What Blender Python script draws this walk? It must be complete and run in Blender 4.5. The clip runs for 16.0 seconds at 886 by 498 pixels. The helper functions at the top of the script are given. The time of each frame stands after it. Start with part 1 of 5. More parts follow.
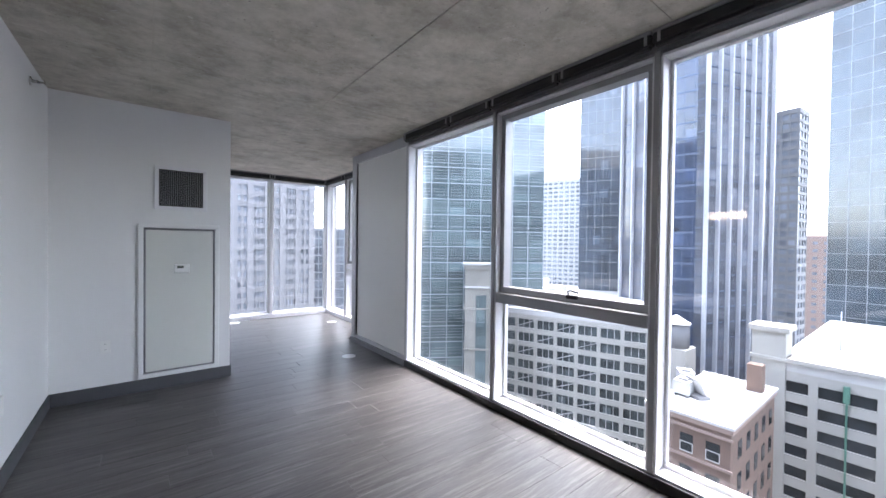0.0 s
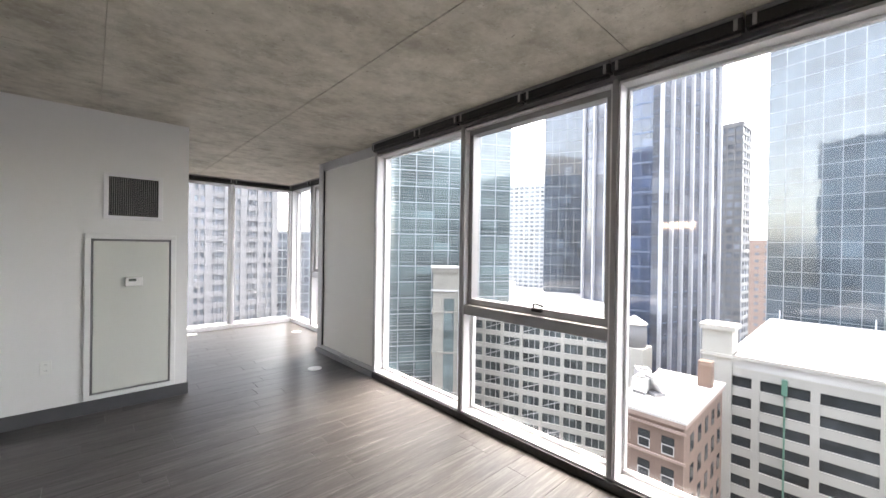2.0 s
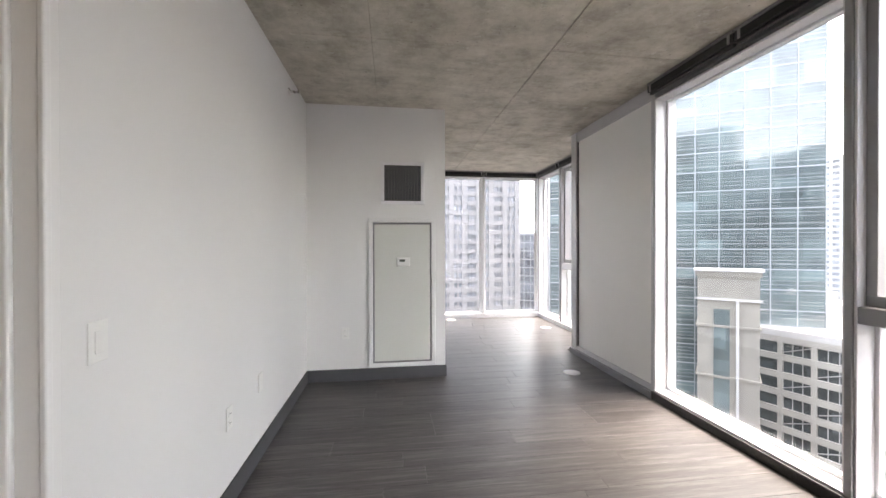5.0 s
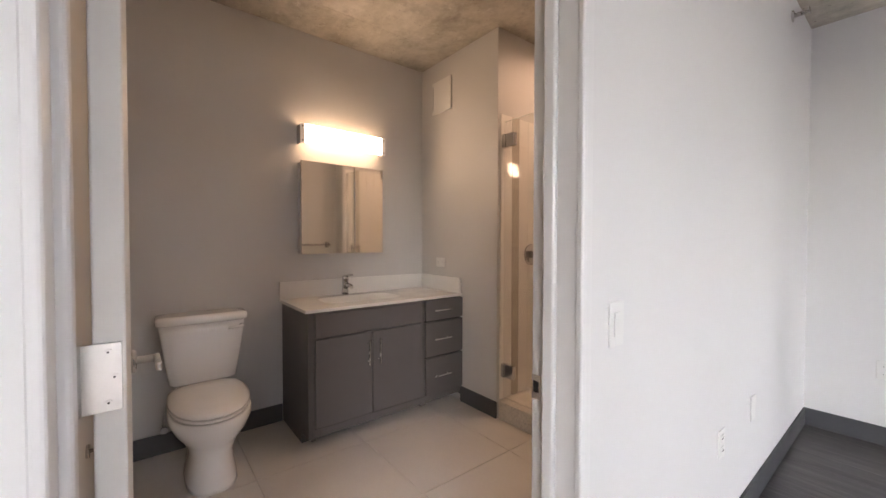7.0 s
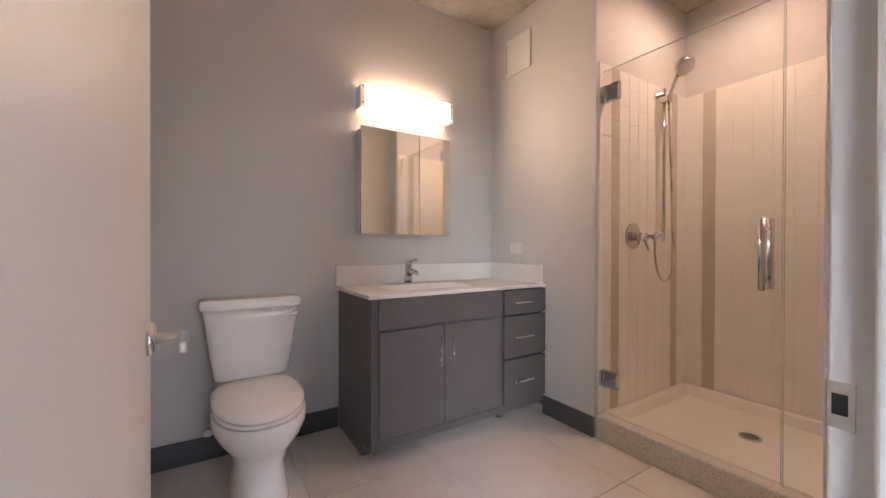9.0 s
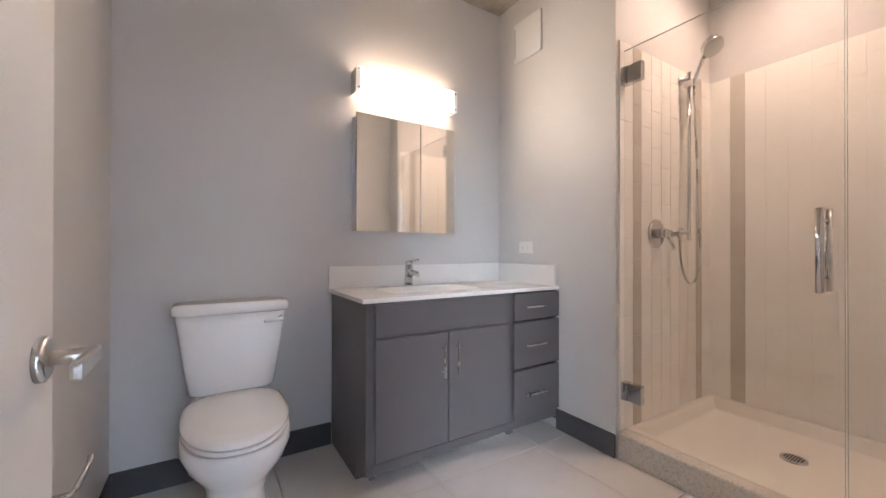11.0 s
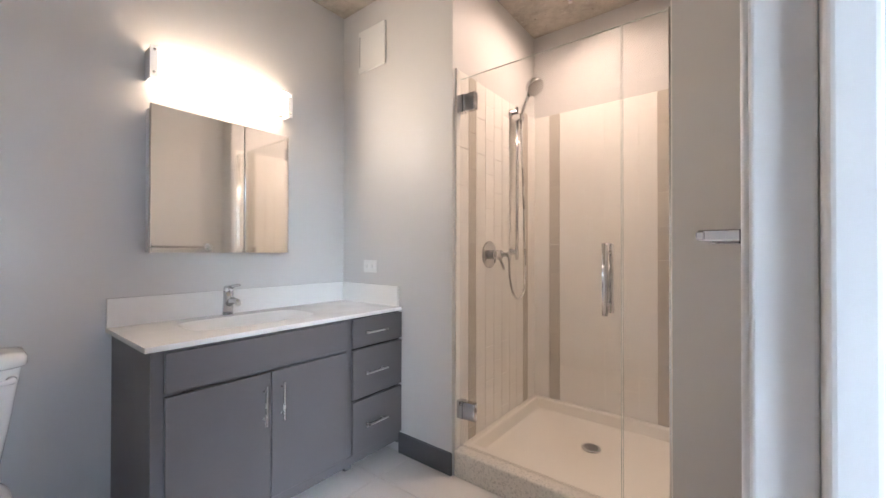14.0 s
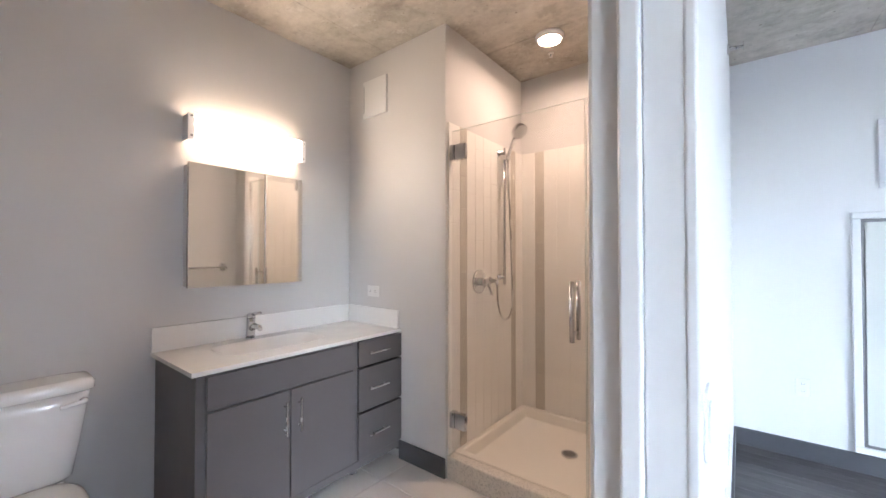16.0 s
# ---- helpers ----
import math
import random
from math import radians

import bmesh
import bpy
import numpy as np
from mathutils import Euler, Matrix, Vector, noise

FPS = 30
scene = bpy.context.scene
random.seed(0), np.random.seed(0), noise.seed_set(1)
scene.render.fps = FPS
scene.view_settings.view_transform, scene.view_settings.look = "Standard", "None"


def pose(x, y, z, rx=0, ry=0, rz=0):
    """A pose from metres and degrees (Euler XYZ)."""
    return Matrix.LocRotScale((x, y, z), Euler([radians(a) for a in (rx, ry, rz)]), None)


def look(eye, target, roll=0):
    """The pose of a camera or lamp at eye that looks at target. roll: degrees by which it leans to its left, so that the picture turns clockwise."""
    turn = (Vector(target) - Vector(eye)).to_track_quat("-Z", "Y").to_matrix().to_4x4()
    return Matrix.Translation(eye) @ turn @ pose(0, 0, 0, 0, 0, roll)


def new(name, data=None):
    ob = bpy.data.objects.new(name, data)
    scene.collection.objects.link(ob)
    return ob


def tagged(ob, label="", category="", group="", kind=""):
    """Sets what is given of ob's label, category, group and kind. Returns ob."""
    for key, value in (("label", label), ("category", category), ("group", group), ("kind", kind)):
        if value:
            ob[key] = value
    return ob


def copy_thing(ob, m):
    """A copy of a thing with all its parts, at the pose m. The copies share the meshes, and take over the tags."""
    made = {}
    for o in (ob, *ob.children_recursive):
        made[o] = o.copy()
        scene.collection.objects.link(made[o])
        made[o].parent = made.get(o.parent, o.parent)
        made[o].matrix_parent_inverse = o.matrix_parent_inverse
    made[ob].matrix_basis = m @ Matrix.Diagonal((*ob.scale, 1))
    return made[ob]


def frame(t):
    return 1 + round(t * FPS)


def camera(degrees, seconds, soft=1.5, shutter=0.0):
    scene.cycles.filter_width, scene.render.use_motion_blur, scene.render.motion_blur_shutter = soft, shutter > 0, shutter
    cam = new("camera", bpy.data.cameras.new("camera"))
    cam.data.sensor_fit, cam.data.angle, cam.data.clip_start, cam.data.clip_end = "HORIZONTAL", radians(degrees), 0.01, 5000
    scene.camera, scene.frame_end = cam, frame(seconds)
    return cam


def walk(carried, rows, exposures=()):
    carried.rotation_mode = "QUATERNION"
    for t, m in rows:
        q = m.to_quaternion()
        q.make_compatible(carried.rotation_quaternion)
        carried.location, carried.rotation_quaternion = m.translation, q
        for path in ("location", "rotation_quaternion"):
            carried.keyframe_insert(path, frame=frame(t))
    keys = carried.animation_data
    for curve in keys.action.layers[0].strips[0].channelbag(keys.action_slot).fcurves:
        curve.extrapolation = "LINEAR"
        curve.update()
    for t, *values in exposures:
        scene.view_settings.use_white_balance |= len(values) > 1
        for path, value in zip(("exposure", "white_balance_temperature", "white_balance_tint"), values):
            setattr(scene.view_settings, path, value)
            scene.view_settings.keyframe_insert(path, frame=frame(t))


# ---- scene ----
cam = camera(99.0, 16.0)
PATH = [
    (0, (0.667, 0.485, 1.438), (1.897, 2.061, 1.412), 0.7),
    (0.5, (0.634, 0.496, 1.512), (1.911, 2.035, 1.491), 0.8),
    (1, (0.619, 0.484, 1.54), (1.951, 1.976, 1.528), 0.8),
    (1.5, (0.631, 0.471, 1.539), (1.981, 1.947, 1.528), 0.7),
    (2, (0.646, 0.471, 1.524), (2.005, 1.938, 1.516), 0.8),
    (2.5, (0.644, 0.537, 1.48), (2.005, 2.002, 1.464), 0.9),
    (3, (0.661, 0.646, 1.425), (2.006, 2.127, 1.407), 1.0),
    (3.2, (0.699, 0.73, 1.402), (2.033, 2.22, 1.39), 0.8),
    (5.3, (0.82, 1.312, 1.312), (0.809, 3.312, 1.294), 0.0),
    (5.5, (0.793, 1.353, 1.313), (0.594, 3.343, 1.283), 0.1),
    (6, (0.728, 1.437, 1.315), (0.007, 3.302, 1.276), 0.2),
    (6.5, (0.614, 1.464, 1.292), (-0.602, 3.051, 1.244), 0.1),
    (7, (0.485, 1.479, 1.262), (-1.082, 2.722, 1.22), 0.1),
    (7.5, (0.318, 1.499, 1.21), (-1.384, 2.548, 1.169), -0.0),
    (8, (0.192, 1.498, 1.163), (-1.503, 2.559, 1.138), 0.0),
    (8.5, (0.095, 1.512, 1.128), (-1.593, 2.584, 1.111), 0.1),
    (10.8, (-0.158, 1.64, 1.035), (-1.854, 2.7, 1.043), 0.1),
    (11, (-0.163, 1.647, 1.07), (-1.86, 2.705, 1.078), 0.1),
    (11.5, (-0.199, 1.676, 1.141), (-1.892, 2.74, 1.156), 0.1),
    (12, (-0.221, 1.693, 1.171), (-1.904, 2.774, 1.189), 0.2),
    (12.5, (-0.218, 1.733, 1.191), (-1.837, 2.908, 1.209), 0.2),
    (13, (-0.204, 1.781, 1.185), (-1.685, 3.124, 1.2), 0.2),
    (13.5, (-0.175, 1.811, 1.181), (-1.508, 3.302, 1.195), 0.1),
    (14, (-0.156, 1.823, 1.18), (-1.387, 3.399, 1.194), 0.1),
    (14.5, (-0.141, 1.817, 1.185), (-1.324, 3.429, 1.199), 0.1),
    (15, (-0.106, 1.757, 1.206), (-1.275, 3.38, 1.223), 0.1),
    (15.5, (-0.041, 1.696, 1.285), (-1.214, 3.316, 1.307), 0.2),
    (16, (0.051, 1.625, 1.339), (-1.185, 3.196, 1.37), 0.0),
]
LOOK = [(0.0, 4.24, 6400, 15), (1.5, 4.45, 7520, 14), (3.0, 4.45, 7650, 14), (5.5, 4.65, 7750, 17), (7.5, 5.04, 7400, 20),
        (8.5, 5.26, 6950, 20), (11.0, 5.7, 5950, 13), (13.0, 5.94, 5620, 8), (16.0, 5.76, 5950, 12)]
walk(cam, [(t, look(eye, target, roll)) for t, eye, target, roll in PATH], LOOK)

# ---- daylight ----
SUN_ELEVATION, SUN_ROTATION = radians(68), radians(80)
world = bpy.data.worlds.new("overcast_sky")
scene.world = world
world.use_nodes = True
wt = world.node_tree
wt.nodes.clear()
sky = wt.nodes.new("ShaderNodeTexSky")
sky.sky_type, sky.sun_disc = "NISHITA", False
sky.sun_elevation, sky.sun_rotation = SUN_ELEVATION, SUN_ROTATION
sky.dust_density, sky.air_density, sky.ozone_density = 3.0, 1.0, 1.0
grey = wt.nodes.new("ShaderNodeRGBToBW")
cloud = wt.nodes.new("ShaderNodeMix")
cloud.data_type = "RGBA"
cloud.inputs["Factor"].default_value = 0.5
wt.links.new(sky.outputs["Color"], grey.inputs["Color"])
wt.links.new(sky.outputs["Color"], cloud.inputs["A"])
wt.links.new(grey.outputs["Val"], cloud.inputs["B"])
backg = wt.nodes.new("ShaderNodeBackground")
backg.inputs["Strength"].default_value = 0.15
wt.links.new(cloud.outputs["Result"], backg.inputs["Color"])
wout = wt.nodes.new("ShaderNodeOutputWorld")
wt.links.new(backg.outputs["Background"], wout.inputs["Surface"])

sun = new("sun", bpy.data.lights.new("sun", "SUN"))
sun.data.energy, sun.data.angle, sun.data.color = 0.3, radians(40), (1.0, 0.98, 0.95)
sun.matrix_world = look((37, 6.5, 93), (0, 0, 0))

VANITY_LAMP, DOWNLIGHT = 1.36, 6.0


# ---- materials ----
def nodes_of(name):
    m = bpy.data.materials.new(name)
    m.use_nodes = True
    t = m.node_tree
    b = t.nodes["Principled BSDF"]
    return m, t, b


def noise_at(t, vec, scale, detail=4, rough=0.55):
    n = t.nodes.new("ShaderNodeTexNoise")
    n.inputs["Scale"].default_value = scale
    n.inputs["Detail"].default_value = detail
    n.inputs["Roughness"].default_value = rough
    t.links.new(vec, n.inputs["Vector"])
    return n.outputs["Fac"]


def place_of(t, stretch=(1, 1, 1), shuffle=0.0):
    g = t.nodes.new("ShaderNodeNewGeometry")
    m = t.nodes.new("ShaderNodeMapping")
    m.inputs["Scale"].default_value = stretch
    t.links.new(g.outputs["Position"], m.inputs["Vector"])
    if shuffle:
        o = t.nodes.new("ShaderNodeObjectInfo")
        k = t.nodes.new("ShaderNodeMath")
        k.operation = "MULTIPLY"
        k.inputs[1].default_value = shuffle
        t.links.new(o.outputs["Random"], k.inputs[0])
        c = t.nodes.new("ShaderNodeCombineXYZ")
        for axis in "XYZ":
            t.links.new(k.outputs["Value"], c.inputs[axis])
        t.links.new(c.outputs["Vector"], m.inputs["Location"])
    return m.outputs["Vector"]


def ramp(t, fac, stops):
    r = t.nodes.new("ShaderNodeValToRGB")
    el = r.color_ramp.elements
    while len(el) < len(stops):
        el.new(0.5)
    for e, (p, c) in zip(el, stops):
        e.position, e.color = p, (*c, 1)
    t.links.new(fac, r.inputs["Fac"])
    return r.outputs["Color"]


def mixed(t, fac, a, b, mode="MIX"):
    m = t.nodes.new("ShaderNodeMix")
    m.data_type, m.blend_type = "RGBA", mode
    for sock, v in (("Factor", fac), ("A", a), ("B", b)):
        if isinstance(v, (int, float)):
            m.inputs[sock].default_value = v
        elif isinstance(v, tuple):
            m.inputs[sock].default_value = (*v, 1)
        else:
            t.links.new(v, m.inputs[sock])
    return m.outputs["Result"]


def relief(t, b, height, strength, distance=0.01):
    n = t.nodes.new("ShaderNodeBump")
    n.inputs["Strength"].default_value, n.inputs["Distance"].default_value = strength, distance
    t.links.new(height, n.inputs["Height"])
    t.links.new(n.outputs["Normal"], b.inputs["Normal"])


def mat(name, base, rough=0.5, metal=0.0, var=0.08, scale=2.5, fine=60, bump=0.08, coat=0.0, piece=0.0, distance=0.004):
    """Painted, plastic, stone or metal surface with soft stains and a fine grain."""
    m, t, b = nodes_of(name)
    v = place_of(t, shuffle=7.0 if piece else 0.0)
    big, small = noise_at(t, v, scale), noise_at(t, v, fine, 3)
    dark, light = tuple(c * (1 - var) for c in base), tuple(min(1, c * (1 + var)) for c in base)
    col = ramp(t, big, [(0.3, dark), (0.7, light)])
    col = mixed(t, 0.25, col, ramp(t, small, [(0.3, dark), (0.7, light)]))
    if piece:
        o = t.nodes.new("ShaderNodeObjectInfo")
        col = mixed(t, piece, col, ramp(t, o.outputs["Random"], [(0, (0.35,) * 3), (1, (0.65,) * 3)]), "OVERLAY")
    t.links.new(col, b.inputs["Base Color"])
    b.inputs["Metallic"].default_value = metal
    r = ramp(t, big, [(0.25, (max(0.02, rough - 0.06),) * 3), (0.75, (min(1, rough + 0.06),) * 3)])
    t.links.new(r, b.inputs["Roughness"])
    b.inputs["Coat Weight"].default_value = coat
    if bump:
        relief(t, b, small, bump, distance)
    return m


def mat_glass(name, tint, gloss_rough=0.0, ior=1.5):
    m, t, b = nodes_of(name)
    t.nodes.remove(b)
    tr, gl, lw, mx = (t.nodes.new(k) for k in ("ShaderNodeBsdfTransparent", "ShaderNodeBsdfGlossy", "ShaderNodeLayerWeight", "ShaderNodeMixShader"))
    tr.inputs["Color"].default_value = (*tint, 1)
    gl.inputs["Roughness"].default_value = gloss_rough
    lw.inputs["Blend"].default_value = 0.5
    steep, gain = t.nodes.new("ShaderNodeMath"), t.nodes.new("ShaderNodeMath")
    steep.operation, gain.operation = "POWER", "MULTIPLY_ADD"
    steep.inputs[1].default_value = 5.0
    gain.inputs[1].default_value, gain.inputs[2].default_value = 0.9, ((ior - 1) / (ior + 1)) ** 2
    t.links.new(lw.outputs["Facing"], steep.inputs[0])
    t.links.new(steep.outputs["Value"], gain.inputs[0])
    t.links.new(gain.outputs["Value"], mx.inputs["Fac"])
    t.links.new(tr.outputs["BSDF"], mx.inputs[1])
    t.links.new(gl.outputs["BSDF"], mx.inputs[2])
    t.links.new(mx.outputs["Shader"], t.nodes["Material Output"].inputs["Surface"])
    return m


def mat_glow(name, colour, strength):
    m, t, b = nodes_of(name)
    b.inputs["Base Color"].default_value = (0.9, 0.9, 0.9, 1)
    b.inputs["Emission Color"].default_value = (*colour, 1)
    b.inputs["Emission Strength"].default_value = strength
    return m


def mat_concrete(name):
    """Raw formwork concrete: clouds, board streaks, dark blotches, pale scuffs, bug holes."""
    m, t, b = nodes_of(name)
    v = place_of(t)
    cloudy, streak = noise_at(t, v, 0.9, 5, 0.6), noise_at(t, place_of(t, (1.1, 5.5, 1)), 1.7, 6, 0.65)
    blot, grain = noise_at(t, v, 3.4, 10, 0.76), noise_at(t, v, 70, 4)
    patch = noise_at(t, place_of(t, (1.7, 2.1, 1)), 1.8, 7, 0.72)
    scuff = noise_at(t, place_of(t, (3.4, 4.2, 1)), 2.3, 8, 0.82)
    col = ramp(t, cloudy, [(0.32, (0.27, 0.25, 0.21)), (0.5, (0.45, 0.418, 0.36)), (0.7, (0.59, 0.555, 0.49))])
    col = mixed(t, 0.5, col, ramp(t, blot, [(0.35, (0.17, 0.15, 0.12)), (0.49, (0.45, 0.415, 0.352)), (0.65, (0.72, 0.68, 0.61))]))
    col = mixed(t, 0.13, col, ramp(t, streak, [(0.36, (0.17, 0.155, 0.125)), (0.64, (0.56, 0.53, 0.47))]))
    col = mixed(t, ramp(t, patch, [(0.36, (0.32,) * 3), (0.45, (0.0,) * 3)]), col, (0.17, 0.152, 0.122))
    col = mixed(t, ramp(t, scuff, [(0.59, (0.0,) * 3), (0.63, (0.55,) * 3)]), col, (0.62, 0.595, 0.55))
    for size, edge in ((9, 0.07), (23, 0.1)):
        pit = t.nodes.new("ShaderNodeTexVoronoi")
        pit.inputs["Scale"].default_value = size
        t.links.new(v, pit.inputs["Vector"])
        col = mixed(t, ramp(t, pit.outputs["Distance"], [(edge * 0.5, (0.7,) * 3), (edge, (0.0,) * 3)]), col, (0.1, 0.09, 0.075))
    t.links.new(col, b.inputs["Base Color"])
    b.inputs["Roughness"].default_value = 0.75
    relief(t, b, mixed(t, 0.4, grain, blot), 0.45, 0.012)
    return m


def mat_plank(name):
    m, t, b = nodes_of(name)
    v = place_of(t, (1.3, 26, 1), shuffle=23.0)
    w = place_of(t, (0.9, 7, 1), shuffle=11.0)
    grain, band, fine = noise_at(t, v, 1.6, 6, 0.65), noise_at(t, w, 1.5, 4, 0.6), noise_at(t, place_of(t, (6, 160, 1)), 2.0, 3)
    col = ramp(t, grain, [(0.36, (0.0125, 0.011, 0.0107)), (0.5, (0.045, 0.0395, 0.0378)), (0.64, (0.15, 0.138, 0.135))])
    col = mixed(t, 0.4, col, ramp(t, band, [(0.38, (0.019, 0.017, 0.0165)), (0.62, (0.098, 0.09, 0.088))]))
    col = mixed(t, 0.2, col, ramp(t, fine, [(0.35, (0.021, 0.019, 0.0185)), (0.65, (0.168, 0.157, 0.153))]))
    o = t.nodes.new("ShaderNodeObjectInfo")
    col = mixed(t, 0.5, col, ramp(t, o.outputs["Random"], [(0, (0.38,) * 3), (1, (0.6,) * 3)]), "OVERLAY")
    t.links.new(col, b.inputs["Base Color"])
    t.links.new(ramp(t, grain, [(0.3, (0.33,) * 3), (0.7, (0.5,) * 3)]), b.inputs["Roughness"])
    b.inputs["Specular IOR Level"].default_value = 0.5
    relief(t, b, grain, 0.12, 0.004)
    return m


def mat_speckle(name, base):
    m, t, b = nodes_of(name)
    v = place_of(t)
    vo = t.nodes.new("ShaderNodeTexVoronoi")
    vo.inputs["Scale"].default_value = 150
    t.links.new(v, vo.inputs["Vector"])
    col = ramp(t, vo.outputs["Color"], [(0.15, tuple(c * 0.82 for c in base)), (0.3, base), (0.8, tuple(min(1, c * 1.12) for c in base))])
    t.links.new(col, b.inputs["Base Color"])
    b.inputs["Roughness"].default_value = 0.3
    return m


def mat_tower_glass(name, base, rough=0.06, cell=(2.3, 2.3, 3.2), ior=1.8):
    """Curtain-wall glass whose panes differ a little, with soft cloudy reflections painted into the base colour."""
    m, t, b = nodes_of(name)
    v = place_of(t)
    # broad dark and light clouds in the colour imitate mirrored buildings and sky
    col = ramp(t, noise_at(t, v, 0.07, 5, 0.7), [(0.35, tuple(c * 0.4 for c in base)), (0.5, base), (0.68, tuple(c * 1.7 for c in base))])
    tc, snap, wn = t.nodes.new("ShaderNodeTexCoord"), t.nodes.new("ShaderNodeVectorMath"), t.nodes.new("ShaderNodeTexWhiteNoise")
    snap.operation = "SNAP"
    snap.inputs[1].default_value = cell
    shift = t.nodes.new("ShaderNodeVectorMath")
    shift.inputs[1].default_value = (0.05, 0.9, 0.05)
    t.links.new(tc.outputs["Object"], shift.inputs[0])
    t.links.new(shift.outputs["Vector"], snap.inputs[0])
    t.links.new(snap.outputs["Vector"], wn.inputs["Vector"])
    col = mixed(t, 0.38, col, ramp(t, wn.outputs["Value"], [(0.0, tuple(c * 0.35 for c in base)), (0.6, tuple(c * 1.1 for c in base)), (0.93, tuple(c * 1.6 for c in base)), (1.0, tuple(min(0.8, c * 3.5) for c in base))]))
    t.links.new(col, b.inputs["Base Color"])
    b.inputs["Roughness"].default_value = rough
    b.inputs["IOR"].default_value = ior
    relief(t, b, noise_at(t, v, 0.3, 2), 0.05, 0.4)
    return m


WHITE = mat("white_wall_paint", (0.71, 0.71, 0.705), 0.6, var=0.015, scale=1.3, fine=180, bump=0.05)
GREY = mat("grey_wall_paint", (0.6, 0.592, 0.58), 0.55, var=0.02, scale=1.2, fine=180, bump=0.05)
TRIM = mat("white_trim_paint", (0.72, 0.72, 0.715), 0.35, var=0.015, fine=120, bump=0.03)
DOORPAINT = mat("white_door_paint", (0.76, 0.74, 0.7), 0.4, var=0.02, fine=120, bump=0.03)
BASE = mat("charcoal_vinyl_base", (0.075, 0.077, 0.082), 0.45, var=0.1)
CONCRETE = mat_concrete("raw_concrete")
PLANK = mat_plank("grey_oak_plank")
JOINT = mat("dark_joint", (0.03, 0.028, 0.026), 0.8)
FTILE = mat("porcelain_floor_tile", (0.71, 0.69, 0.665), 0.36, var=0.06, scale=3, fine=70, bump=0.04, piece=0.25)
GROUT = mat("grey_grout", (0.36, 0.34, 0.32), 0.85)
WTILE = mat("white_glazed_tile", (0.87, 0.85, 0.81), 0.12, var=0.02, scale=6, bump=0.03, piece=0.15)
ATILE = mat("taupe_glazed_tile", (0.55, 0.51, 0.45), 0.14, var=0.05, scale=6, bump=0.03, piece=0.2)
WGROUT = mat("white_grout", (0.8, 0.77, 0.72), 0.85)
ALU = mat("silver_aluminium", (0.33, 0.33, 0.34), 0.4, metal=0.35, var=0.05, bump=0.02)
ALUWHITE = mat("pale_aluminium", (0.72, 0.72, 0.74), 0.4, metal=0.1, var=0.03, bump=0.02)
ALUMID = mat("satin_aluminium", (0.5, 0.5, 0.515), 0.42, metal=0.2, var=0.05, bump=0.02)
ALUDARK = mat("grey_aluminium", (0.24, 0.24, 0.25), 0.42, metal=0.3, var=0.05, bump=0.02)
BLACK = mat("black_shade_cassette", (0.012, 0.012, 0.014), 0.45, var=0.2)
RUBBER = mat("black_rubber", (0.02, 0.02, 0.021), 0.6, var=0.2)
PANEL = mat("off_white_panel", (0.78, 0.775, 0.75), 0.5, var=0.015, scale=1.0, fine=150, bump=0.03)
GREYPANEL = mat("pale_grey_panel", (0.6, 0.61, 0.57), 0.45, var=0.02, scale=1.0, fine=150, bump=0.03)
PLASTIC = mat("white_plastic", (0.74, 0.74, 0.72), 0.35, var=0.02, bump=0.0)
DARKSLOT = mat("dark_slot", (0.015, 0.015, 0.015), 0.7, bump=0.0)
CHROME = mat("polished_chrome", (0.62, 0.62, 0.63), 0.1, metal=1.0, var=0.03, bump=0.0)
STEEL = mat("brushed_steel", (0.6, 0.59, 0.57), 0.28, metal=1.0, var=0.06, fine=200, bump=0.05)
CERAMIC = mat("white_vitreous_china", (0.87, 0.865, 0.85), 0.08, var=0.01, bump=0.0, coat=0.4)
QUARTZ = mat("white_solid_surface", (0.8, 0.79, 0.77), 0.22, var=0.02, scale=5, bump=0.0)
CABINET = mat("charcoal_lacquer", (0.118, 0.112, 0.114), 0.4, var=0.05, scale=3, fine=140, bump=0.03)
CABSHADE = mat("dark_cabinet_shade", (0.02, 0.02, 0.02), 0.6)
PAN = mat("cream_shower_base", (0.85, 0.82, 0.76), 0.42, var=0.01, scale=2, fine=120, bump=0.01)
CURB = mat_speckle("speckled_curb", (0.62, 0.59, 0.54))
MIRROR = mat("silvered_mirror", (0.9, 0.9, 0.89), 0.015, metal=1.0, var=0.0, bump=0.0)
PANE = mat_glass("window_glass", (0.93, 0.95, 0.95))
SHOWERGLASS = mat_glass("shower_glass", (0.968, 0.968, 0.962))
GLASSEDGE = mat("pale_glass_edge", (0.6, 0.66, 0.63), 0.2, bump=0.0)
TUBE = mat_glow("lit_tube", (1.0, 0.68, 0.43), VANITY_LAMP * 0.27)
FROST = mat_glow("lit_frosted_glass", (1.0, 0.76, 0.55), VANITY_LAMP * 0.7)
MARGIN = mat_glow("lit_glass_margin", (1.0, 0.76, 0.55), VANITY_LAMP * 0.006)
DOWN = mat_glow("lit_lens", (1.0, 0.69, 0.5), DOWNLIGHT)
DISPLAY = mat("grey_display", (0.12, 0.14, 0.12), 0.2, bump=0.0)
